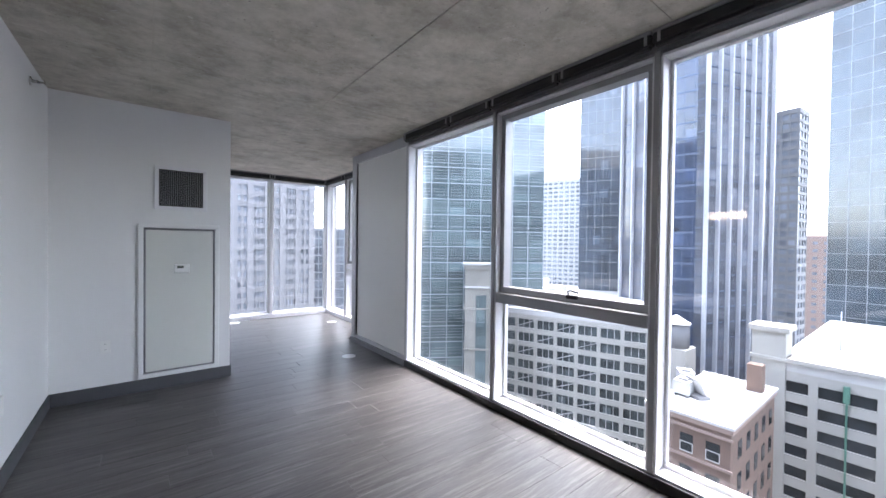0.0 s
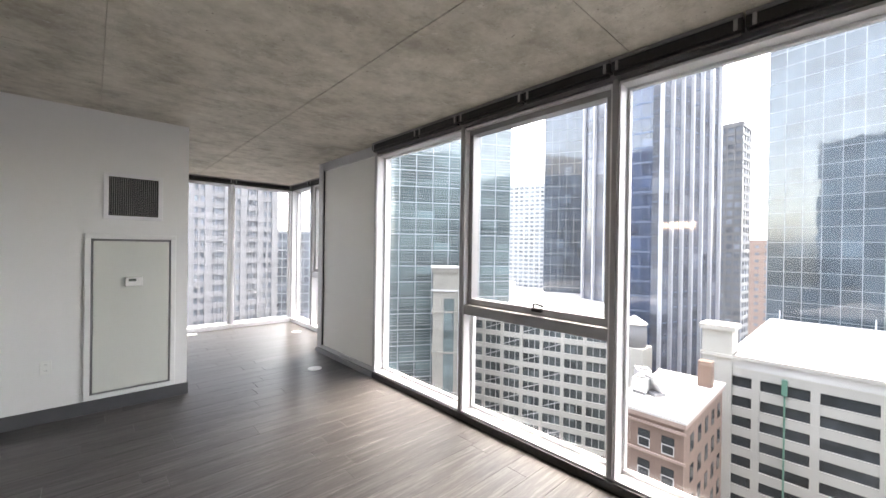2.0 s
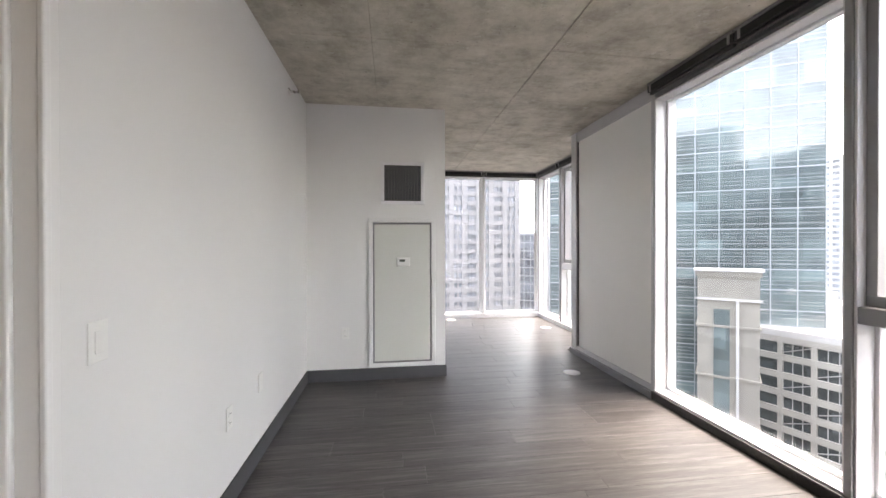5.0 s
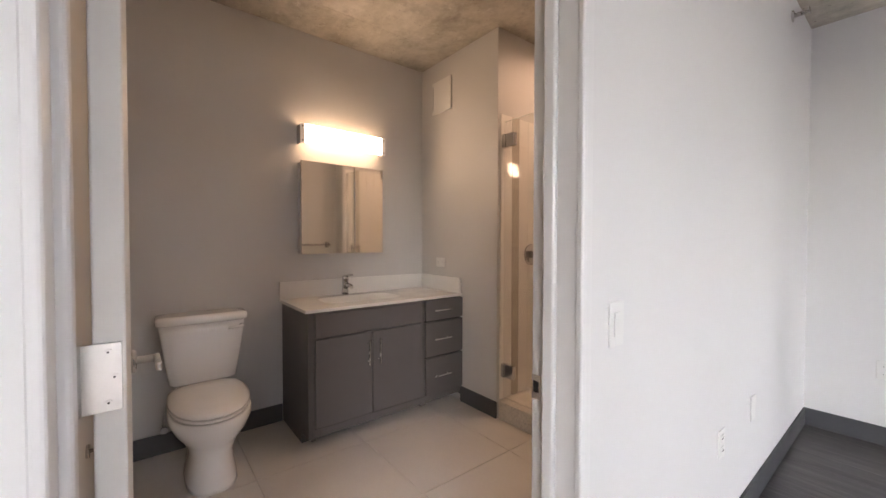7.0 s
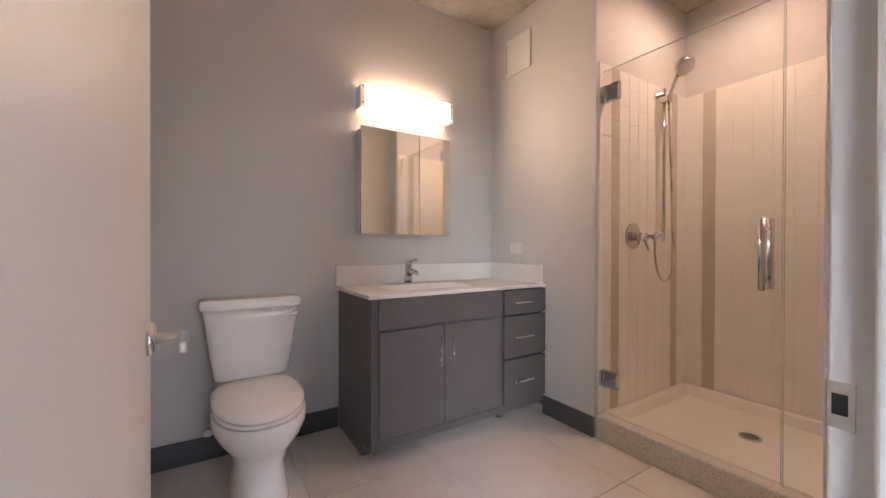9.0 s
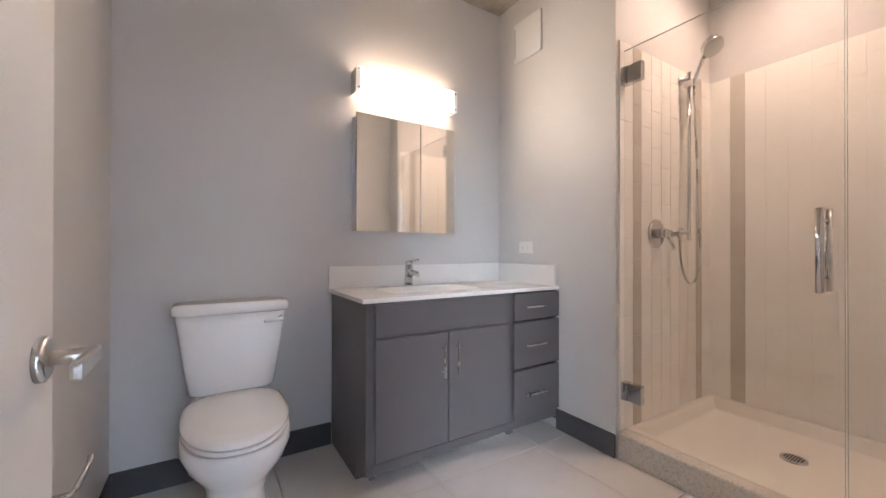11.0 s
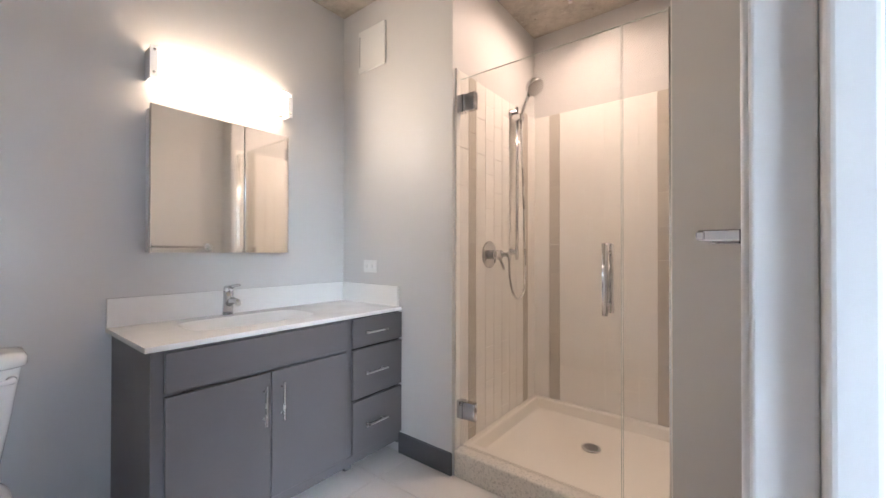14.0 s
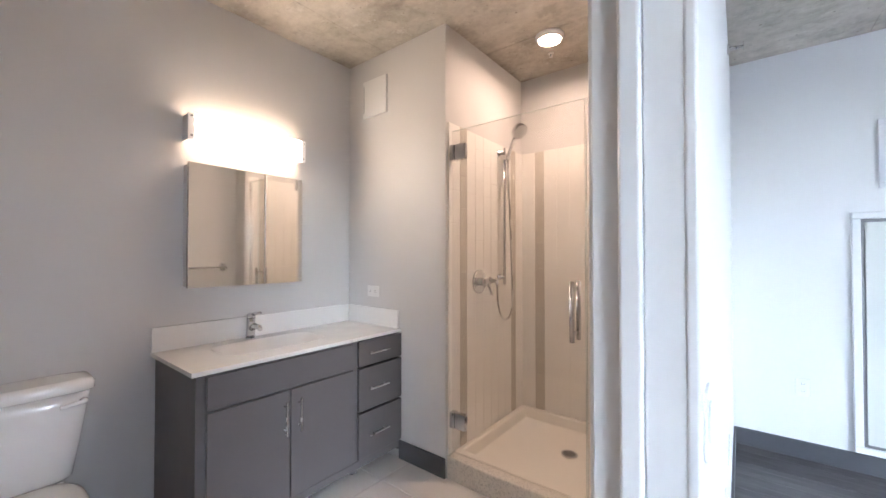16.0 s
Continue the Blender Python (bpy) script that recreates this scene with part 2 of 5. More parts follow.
# outside
PALECONC = mat("pale_precast", (0.37, 0.355, 0.325), 0.8, var=0.1, scale=0.2, fine=3, bump=0.1)
STONEGLASS = mat_tower_glass("pale_office_glass", (0.2, 0.22, 0.255), 0.32, (2.5, 2.5, 3.6), 1.4)
STAIRCONC = mat("cream_precast", (0.23, 0.218, 0.195), 0.8, var=0.15, scale=0.3, fine=3, bump=0.1)
BUFF = mat("buff_stone", (0.22, 0.22, 0.235), 0.8, var=0.12, scale=0.15, fine=2, bump=0.1)
BRICK = mat("brown_brick", (0.165, 0.112, 0.09), 0.85, var=0.18, scale=0.5, fine=9, bump=0.2)
PINKBRICK = mat("pink_brick", (0.3, 0.22, 0.19), 0.85, var=0.12, scale=0.3, fine=4, bump=0.1)
ROOFWHITE = mat("white_roof_membrane", (0.48, 0.47, 0.46), 0.8, var=0.12, scale=0.15, fine=1.5, bump=0.1)
ASPHALT = mat("street_asphalt", (0.05, 0.05, 0.052), 0.85, var=0.2, scale=0.05, fine=2)
TEALGLASS = mat_tower_glass("teal_tower_glass", (0.085, 0.115, 0.12), cell=(4.2, 4.2, 1.95))
BLUEGLASS = mat_tower_glass("blue_tower_glass", (0.075, 0.095, 0.125))
NAVYGLASS = mat_tower_glass("navy_tower_glass", (0.03, 0.045, 0.085))
PALEGLASS = mat_tower_glass("pale_blue_tower_glass", (0.06, 0.082, 0.1), 0.03, (3.3, 3.3, 3.6))
# base colour lightened to paint in the haze over far windows
HAZEGLASS = mat_tower_glass("haze_tinted_window_glass", (0.19, 0.21, 0.245), 0.2, (2.5, 2.5, 3.6), 1.6)
DARKGLASS = mat_tower_glass("dark_window_glass", (0.03, 0.035, 0.04), 0.12, ior=1.5)
PARKGLASS = mat_tower_glass("grey_green_window_glass", (0.065, 0.075, 0.078), 0.15, (1.6, 1.6, 3.25), 1.5)
BLOCKGLASS = mat_tower_glass("grey_block_glass", (0.11, 0.125, 0.145), 0.6, (15, 15, 7), 1.35)
TOWERBAR = mat("pale_metal_bar", (0.36, 0.385, 0.41), 0.4, metal=0.3, bump=0.0)
FINBAR = mat("white_metal_fin", (0.5, 0.5, 0.52), 0.4, metal=0.1, bump=0.0)
SLATEGLASS = mat_tower_glass("slate_tower_glass", (0.12, 0.125, 0.145), 0.1, (4.6, 4.6, 3.9), 1.8)
GREENPIPE = mat("green_painted_pipe", (0.09, 0.2, 0.15), 0.5)
BLUEBAR = mat("blue_grey_bar", (0.1, 0.13, 0.19), 0.4, metal=0.3, bump=0.0)
WHITEBLDG = mat("white_painted_concrete", (0.42, 0.42, 0.42), 0.8, var=0.06, scale=0.2, fine=2)
# pale blue-grey paint that imitates air haze on the far blocks
HAZE = mat("haze_painted_distance", (0.5, 0.52, 0.55), 0.95, var=0.12, scale=0.01, fine=0.15, bump=0.0)
GREYBLDG = mat("grey_precast", (0.17, 0.17, 0.175), 0.8, var=0.1, scale=0.2, fine=2)


# ---- builders ----
def box(bm, x0, x1, y0, y1, z0, z1, m=0):
    vs = [bm.verts.new(p) for p in ((x0, y0, z0), (x1, y0, z0), (x1, y1, z0), (x0, y1, z0), (x0, y0, z1), (x1, y0, z1), (x1, y1, z1), (x0, y1, z1))]
    for q in ((0, 3, 2, 1), (4, 5, 6, 7), (0, 1, 5, 4), (1, 2, 6, 5), (2, 3, 7, 6), (3, 0, 4, 7)):
        bm.faces.new([vs[i] for i in q]).material_index = m
    return vs


def rbox(x0, x1, y0, y1, z0, z1, r=0.003, seg=2):
    bm = bmesh.new()
    box(bm, x0, x1, y0, y1, z0, z1)
    r = min(r, 0.45 * min(x1 - x0, y1 - y0, z1 - z0))
    bmesh.ops.bevel(bm, geom=bm.edges[:], offset=r, segments=seg, affect="EDGES", profile=0.5)
    return bm


def boxes(*rows):
    bm = bmesh.new()
    for r in rows:
        box(bm, *r)
    return bm


def tube(bm, pts, r, n=12, cap=True):
    """A round bar along a line of points; r may be one radius or one for each point."""
    pts = [Vector(p) for p in pts]
    rs = r if isinstance(r, (list, tuple)) else [r] * len(pts)
    rings, side = [], None
    for i, p in enumerate(pts):
        d = (pts[min(i + 1, len(pts) - 1)] - pts[max(i - 1, 0)]).normalized()
        if side is None:
            side = d.cross(Vector((0, 0, 1)) if abs(d.z) < 0.9 else Vector((1, 0, 0))).normalized()
        side = (side - d * side.dot(d)).normalized()
        up = d.cross(side)
        rings.append([bm.verts.new(p + (side * math.cos(a) + up * math.sin(a)) * rs[i]) for a in [2 * math.pi * k / n for k in range(n)]])
    for a, b in zip(rings, rings[1:]):
        for k in range(n):
            bm.faces.new((a[k], a[(k + 1) % n], b[(k + 1) % n], b[k])).smooth = True
    if cap:
        bm.faces.new(rings[0][::-1])
        bm.faces.new(rings[-1])
    return bm


def bar(pts, r, n=12):
    return tube(bmesh.new(), pts, r, n)


def ring(cx, cy, rx, ry, z, n=40, power=2.0):
    out = []
    for k in range(n):
        a = 2 * math.pi * k / n
        c, s = math.cos(a), math.sin(a)
        out.append((cx + rx * math.copysign(abs(c) ** (2 / power), c), cy + ry * math.copysign(abs(s) ** (2 / power), s), z))
    return out


def seat_ring(xb, xf, ry, z, n=48):
    """Outline of a toilet seat: squared at the back (xb), rounded at the front (xf)."""
    cx = xb + (xf - xb) * 0.42
    out = []
    for k in range(n):
        a = 2 * math.pi * k / n
        c, q = math.cos(a), math.sin(a)
        p = 2.15 if c > 0 else 3.6
        out.append((cx + (xf - cx if c > 0 else cx - xb) * math.copysign(abs(c) ** (2 / p), c), TY + ry * math.copysign(abs(q) ** (2 / p), q), z))
    return out


def loft(rings, bottom=True, top=True):
    bm = bmesh.new()
    vs = [[bm.verts.new(p) for p in r] for r in rings]
    n = len(vs[0])
    for a, b in zip(vs, vs[1:]):
        for k in range(n):
            bm.faces.new((a[k], a[(k + 1) % n], b[(k + 1) % n], b[k])).smooth = True
    if bottom:
        bm.faces.new(vs[0][::-1])
    if top:
        bm.faces.new(vs[-1])
    return bm


def mesh_of(name, bm, *mats):
    me = bpy.data.meshes.new(name)
    bmesh.ops.recalc_face_normals(bm, faces=bm.faces[:])
    bm.to_mesh(me)
    bm.free()
    for m in mats:
        me.materials.append(m)
    return me


def part(name, bm, material, parent, label=""):
    base, p = Vector((0, 0, 0)), parent
    while p:
        base, p = base + p.location, p.parent
    bmesh.ops.translate(bm, verts=bm.verts[:], vec=-base)
    ob = new(name, mesh_of(name, bm, material))
    ob.parent = parent
    return tagged(ob, label)


def thing(name, label, category, at=(0, 0, 0), group="", kind=""):
    ob = new(name)
    ob.empty_display_size = 0.1
    ob.location = at
    return tagged(ob, label, category, group, kind)


def solid(name, bm, mats, label="", category="", kind="", group=""):
    mats = mats if isinstance(mats, tuple) else (mats,)
    return tagged(new(name, mesh_of(name, bm, *mats)), label, category, group, kind)


def piece(name, data, parent, x, y, z, rz=0.0):
    ob = new(name, data)
    ob.parent = parent
    ob.matrix_basis = pose(x, y, z, 0, 0, rz)
    return ob


def paint_by(bm, test, index):
    bm.normal_update()
    for f in bm.faces:
        if test(f):
            f.material_index = index
    return bm


# ---- the shell ----
H = 2.71
YE = -4.5                    # plain unseen end wall behind the start, set far back to cut bounced light
XW, XG = 3.06, 3.19          # inner face of the window wall, its glass
XF, YF = 3.58, 8.12          # far bay: side wall and end wall
YS = 5.067                   # closet wall that faces the living room
YB0, YB1 = 1.31, 3.378        # bathroom, side to side
XV = -2.2                    # vanity wall
BZ = 0.04                    # bathroom floor level
XI = -0.142                  # bathroom face of the dividing wall
SX0, SX1, SY1 = -1.31, -0.34, 4.36   # shower niche
TY = 1.745                   # toilet axis
DJ0, DJ1, DH = 1.398, 2.285, 2.1     # door opening


def wall(name, bm, mats, label):
    return solid(name, bm, mats, label, "wall", "structure")


wall("wall_west", paint_by(boxes((XI, 0, YE, DJ0 - 0.03, 0, H), (XI, 0, DJ1 + 0.03, YF, 0, H), (XI, 0, DJ0 - 0.03, DJ1 + 0.03, DH + 0.03, H)),
     lambda f: f.normal.x < -0.5, 1), (WHITE, GREY), "smooth white painted wall between living room and bathroom")
wall("wall_closet", boxes((0, 1.36, YS, YS + 0.9, 0, H)), WHITE, "white painted closet wall with access panel")
wall("wall_south", boxes((XI, 3.3, YE - 0.12, YE, 0, H)), WHITE, "unseen plain white end wall, set back to cut bounced light")
wall("wall_vanity", boxes((XV - 0.12, XV, YB0 - 0.12, SY1 + 0.12, 0, H)), GREY, "light grey painted wall behind the vanity")
wall("wall_toilet", boxes((XV, XI, YB0 - 0.12, YB0, 0, H)), GREY, "light grey painted bathroom side wall")
wall("wall_return", boxes((XV, SX0, YB1, SY1 + 0.12, 0, H)), GREY, "light grey painted wall beside the shower")
wall("wall_shower_back", boxes((SX0, XI, SY1, SY1 + 0.12, 0, H)), GREY, "grey painted wall above the shower tiles")
wall("wall_shower_side", boxes((SX1, XI, YB1, SY1, 0, H)), GREY, "grey painted wall strip beside the shower")
wall("wall_window_pier", boxes((XW + 0.05, 3.27, 4.24, 5.6, 0, H), (XW + 0.05, XF + 0.2, 5.6, 5.72, 0, H)), WHITE, "pier between the window bays")
# unseen windowless stretch, added along the deepened south end
wall("wall_east_end", boxes((XW, XG + 0.1, YE, -1.2, 0, H)), WHITE, "unseen plain white wall beside the windows")
wall("wall_window_head", boxes((XW + 0.01, XG + 0.12, -1.2, 4.24, 2.6, H), (XF, XF + 0.2, 5.72, YF, 2.62, H), (0, XF + 0.2, YF, YF + 0.2, 2.62, H)), ALUDARK, "grey metal head above the windows")
wall("wall_far_west", boxes((0, 0.3, YF, YF + 0.2, 0, 2.62)), WHITE, "plain white wall beside the far window")


def ceiling_mesh():
    bm = bmesh.new()
    xs = [-2.4, -1.83, -0.57, 0.69, 1.95, 3.21, 3.85]
    ys = [YE - 0.2, -3.49, -1.05, 1.39, 3.83, 5.65, 6.27, 8.4]
    for i in range(len(xs) - 1):
        for j in range(len(ys) - 1):
            if i == 5 and j < 5:
                continue
            drop = 0.0015 * ((i * 3 + min(j - 1, 3) * 5) % 3)
            gap = 0.0 if j == 5 else 0.0014
            x1 = xs[i + 1] + (0.08 if i == 4 and j < 5 else -(0.0035 if i == 3 else 0.0014))
            box(bm, xs[i] + (0.0035 if i == 4 else 0.0014), x1, ys[j] + gap, ys[j + 1] - (0.0 if j == 4 else 0.0014), H + drop, H + 0.06)
    box(bm, -2.4, 3.29, YE - 0.2, 5.65, H + 0.06, H + 0.3)
    box(bm, -2.4, 3.78, 5.65, 8.4, H + 0.06, H + 0.3)
    return bm


solid("ceiling", ceiling_mesh(), CONCRETE, "raw board-marked concrete ceiling with panel seams", "ceiling", "structure")
floor = solid("floor", boxes((-0.08, XG + 0.09, YE - 0.1, 5.65, -0.3, -0.011), (-0.08, XF + 0.2, 5.65, YF + 0.2, -0.3, -0.011)), JOINT, "grey-brown wood plank floor with satin sheen", "floor", "structure")
bath_floor = solid("floor_bathroom", boxes((XV - 0.1, -0.08, YB0 - 0.1, SY1 + 0.1, -0.3, BZ - 0.009)), GROUT, "large pale porcelain tile bathroom floor", "floor", "structure")
solid("trim_threshold", rbox(-0.1, -0.06, DJ0, DJ1, -0.01, BZ + 0.006, 0.003), STEEL, "thin metal threshold strip in the doorway", "threshold", "structure")


def baseboard(bm, name="baseboard"):
    bmesh.ops.bevel(bm, geom=[e for e in bm.edges if min(v.co.z for v in e.verts) > 0.1], offset=0.003, segments=2, affect="EDGES")
    return solid(name, bm, BASE, "charcoal vinyl wall base", "baseboard", "structure")


BH = 0.115
baseboard(boxes((0, 0.012, YE, DJ0 - 0.045, 0, BH)))
baseboard(boxes((0, 0.012, DJ1 + 0.045, YS - 0.012, 0, BH)))
baseboard(boxes((0, 1.372, YS - 0.012, YS, 0, BH), (1.36, 1.372, YS, YS + 0.9, 0, BH)))
baseboard(boxes((0.012, XW, YE, YE + 0.012, 0, BH)))
baseboard(boxes((XV, XV + 0.012, YB0, 2.21, BZ, BZ + BH)))
baseboard(boxes((XV + 0.012, XI, YB0, YB0 + 0.012, BZ, BZ + BH)))
baseboard(boxes((-1.68, SX0, YB1 - 0.012, YB1, BZ, BZ + BH)))
baseboard(boxes((SX1 + 0.02, XI, YB1 - 0.012, YB1, BZ, BZ + BH)))
baseboard(boxes((XI - 0.012, XI, DJ1 + 0.045, YB1 - 0.012, BZ, BZ + BH)))
solid("baseboard_window", boxes((XW - 0.022, XW + 0.01, YE + 0.012, 4.24, 0, 0.066)), BLACK, "black convector base along the windows", "baseboard", "structure")
solid("baseboard_pier", boxes((XW - 0.03, XW + 0.05, 4.24, 5.74, 0, 0.06)), ALUDARK, "grey metal base under the pier panel", "baseboard", "structure")


# ---- windows ----
JT = 0.014


def window_unit(name, label, axis, plane, glass, a0, a1, z0, z1, lights, depth_sign=1):
    """A window in a wall: axis 'x' means the wall lies at x = plane and runs along y. lights: cells (a0, a1, z0, z1, sash)."""
    w = thing(name, label, "window", kind="structure")

    def put(pname, p0, p1, b0, b1, c0, c1, m, r=0.004, lab=""):
        lo, hi = min(p0, p1), max(p0, p1)
        bm = rbox(lo, hi, b0, b1, c0, c1, r) if axis == "x" else rbox(b0, b1, lo, hi, c0, c1, r)
        return part(pname, bm, m, w, lab)

    s = depth_sign
    put("window_sill", plane, glass + 0.04 * s, a0, a1, z0, z0 + 0.014, ALUWHITE, lab="pale metal sill")
    put("window_frame", plane + 0.02 * s, glass + 0.04 * s, a0, a1, z1 - 0.02, z1, ALUWHITE)
    put("jamb", plane + 0.005 * s, glass + 0.04 * s, a0, a0 + JT, z0 + 0.014, z1 - 0.02, ALUWHITE)
    put("jamb", plane + 0.005 * s, glass + 0.04 * s, a1 - JT, a1, z0 + 0.014, z1 - 0.02, ALUWHITE)
    for b0, b1, c0, c1, sash in lights:
        t = 0.046 if sash else 0.018
        f0 = glass - (0.075 if sash else 0.02) * s
        m = ALU if sash else ALUWHITE
        put("bottom_rail", f0, glass + 0.02 * s, b0, b1, c0, c0 + t + 0.007, m)
        put("top_rail", f0, glass + 0.02 * s, b0, b1, c1 - t, c1, m)
        put("stile", f0, glass + 0.02 * s, b0, b0 + t, c0 + t + 0.007, c1 - t, m)
        put("stile", f0, glass + 0.02 * s, b1 - t, b1, c0 + t + 0.007, c1 - t, m)
        g = put("pane", glass - 0.004 * s, glass + 0.004 * s, b0 + t - 0.005, b1 - t + 0.005, c0 + t + 0.002, c1 - t + 0.005, PANE, 0.001, "clear glass")
        g.visible_shadow = False
    return w


Z0, Z1 = 0.066, 2.59
M2, M1 = 1.495, 2.835


def mullion(name, x0, x1, y0, y1, z0, z1):
    return solid(name, rbox(x0, x1, y0, y1, z0, z1, 0.004), ALU, "grey aluminium window mullion", "mullion", "structure")


window_unit("window_1", "tall fixed window with pale metal frame", "x", XW, XG, M1 + 0.017, 4.24, Z0, Z1, [(M1 + 0.017 + JT, 4.24 - JT, Z0 + 0.014, Z1 - 0.02, False)])
w2 = window_unit("window_2", "tall window with upper awning sash closed", "x", XW, XG, M2 + 0.017, M1 - 0.017, Z0, Z1,
                 [(M2 + 0.017 + JT, M1 - 0.017 - JT, Z0 + 0.014, 0.935, False), (M2 + 0.017 + JT, M1 - 0.017 - JT, 1.02, Z1 - 0.02, True)])
part("transom", rbox(XW + 0.005, XG + 0.03, M2 + 0.017 + JT, M1 - 0.017 - JT, 0.935, 1.02, 0.006), ALU, w2, "grey metal transom")
latch = part("latch", rbox(XG - 0.1, XG - 0.07, 2.03, 2.12, 1.048, 1.078, 0.006), RUBBER, w2, "black cam latch")
part("latch_lever", bar([(XG - 0.09, 2.1, 1.078), (XG - 0.1, 2.1, 1.105), (XG - 0.13, 2.06, 1.115), (XG - 0.14, 1.99, 1.105)], 0.007, 8), RUBBER, latch)
# the pane south of y = 0.02 is unseen, added for more daylight
window_unit("window_3", "wide fixed window with pale metal frame", "x", XW, XG, -1.2, M2 - 0.017, Z0, Z1, [(0.08, M2 - 0.017 - JT, Z0 + 0.014, Z1 - 0.02, False), (-1.2 + JT, 0.02, Z0 + 0.014, Z1 - 0.02, False)])
mullion("mullion_1", XW - 0.005, XG + 0.06, M1 - 0.017, M1 + 0.017, 0.066, 2.6)
mullion("mullion_2", XW - 0.005, XG + 0.06, M2 - 0.017, M2 + 0.017, 0.066, 2.6)
window_unit("window_4", "floor-height corner window of the far bay", "y", YF, YF + 0.12, 0.3, 2.495, Z0, 2.62, [(0.3 + JT, 2.495 - JT, Z0 + 0.014, 2.6, False)])
window_unit("window_5", "floor-height corner window of the far bay", "y", YF, YF + 0.12, 2.535, XF, Z0, 2.62, [(2.535 + JT, XF - JT, Z0 + 0.014, 2.6, False)])
solid("mullion_3", rbox(2.495, 2.535, YF - 0.005, YF + 0.18, 0.07, 2.62, 0.004), ALUWHITE, "pale aluminium window mullion", "mullion", "structure")
window_unit("window_6", "tall side window of the far bay", "x", XF, XF + 0.12, 7.22, YF, Z0, 2.62, [(7.22 + JT, YF - JT, Z0 + 0.014, 2.6, False)])
w7 = window_unit("window_7", "side window with upper awning sash", "x", XF, XF + 0.12, 5.72, 7.16, Z0, 2.62, [(5.72 + JT, 7.16 - JT, Z0 + 0.014, 0.95, False), (5.72 + JT, 7.16 - JT, 1.05, 2.6, True)])
part("transom", rbox(XF + 0.005, XF + 0.15, 5.72 + JT, 7.16 - JT, 0.95, 1.05, 0.006), ALUWHITE, w7)
mullion("mullion_4", XF - 0.005, XF + 0.18, 7.16, 7.22, 0.07, 2.62)
solid("trim_corner_post", rbox(XF - 0.01, XF + 0.2, YF - 0.01, YF + 0.2, 0, 2.62, 0.004), ALUDARK, "grey aluminium corner post", "post", "structure")
solid("trim_sill_far", boxes((0.0, XF, YF - 0.02, YF + 0.18, 0, 0.073), (XF - 0.02, XF + 0.18, 5.74, YF - 0.02, 0, 0.073)), ALUWHITE, "pale metal curb under the far windows", "curb", "structure")


# ---- roller shades ----
def shade(axis, plane, a0, a1, label, z0=2.595):
    s = thing("roller_shade", label, "roller shade", ((plane - 0.03) if axis == "x" else a0, a0 if axis == "x" else plane - 0.03, z0), "roller shades over the windows")

    def place(p0, p1, b0, b1, c0, c1, r=0.004):
        return rbox(p0, p1, b0, b1, c0, c1, r) if axis == "x" else rbox(b0, b1, p0, p1, c0, c1, r)
    part("cassette", place(plane - 0.062, plane - 0.002, a0, a1, z0 + 0.036, H - 0.022), BLACK, s)
    part("hem_bar", place(plane - 0.05, plane - 0.02, a0 + 0.01, a1 - 0.01, z0 + 0.014, z0 + 0.034, 0.006), BLACK, s, "black hem bar")
    part("track", place(plane - 0.066, plane - 0.004, a0, a1, H - 0.02, H - 0.001, 0.002), ALUDARK, s, "grey ceiling track")
    for b in (a0 + 0.02, a1 - 0.045):
        part("bracket", place(plane - 0.068, plane - 0.06, b, b + 0.018, z0 + 0.034, H - 0.022, 0.002), ALU, s, "grey metal bracket")
    return s


for a0, a1 in ((3.42, 4.24), (2.85, 3.41), (2.16, 2.84), (1.51, 2.15), (0.85, 1.5), (0.06, 0.84), (-1.2, 0.05)):
    shade("x", XW, a0, a1, "black roller shade cassette under the concrete ceiling")
for a0, a1 in ((0.3, 2.5), (2.52, 3.55)):
    shade("y", YF, a0, a1, "black roller shade cassette over the far window")
for a0, a1 in ((5.74, 7.15), (7.2, 8.05)):
    shade("x", XF, a0, a1, "black roller shade cassette over the side window")


# ---- pier panel ----
pp = thing("wall_panel", "off-white infill panel in a grey metal frame", "wall panel", (XW + 0.02, 4.24, 0.06))
part("panel_board", rbox(XW + 0.022, XW + 0.05, 4.27, 5.62, 0.1, 2.6, 0.003), PANEL, pp)
part("frame_edge", rbox(XW, XW + 0.05, 4.24, 4.275, 0.06, H - 0.005, 0.004), ALUMID, pp, "silver metal edge")
part("frame_edge", rbox(XW - 0.005, XW + 0.05, 5.61, 5.74, 0.06, H - 0.005, 0.004), ALUMID, pp, "silver metal edge")
part("frame_edge", rbox(XW, XW + 0.05, 4.275, 5.61, 0.06, 0.105, 0.004), ALUMID, pp, "silver metal edge")
part("frame_edge", rbox(XW, XW + 0.05, 4.275, 5.61, 2.59, H - 0.005, 0.004), ALUMID, pp, "silver metal edge")
for r in ((4.276, 4.284, 0.108, 2.588), (5.602, 5.61, 0.108, 2.588)):
    part("gasket", boxes((XW + 0.012, XW + 0.023, *r)), DARKSLOT, pp, "dark gasket")


# ---- closet wall: grille, access panel, thermostat, outlets ----
def plate_y(name, label, cat, x0, x1, z0, z1, y, t=0.006, group=""):
    p = thing(name, label, cat, ((x0 + x1) / 2, y, z0), group)
    part("plate", rbox(x0, x1, y - t, y, z0, z1, 0.003), PLASTIC, p)
    return p


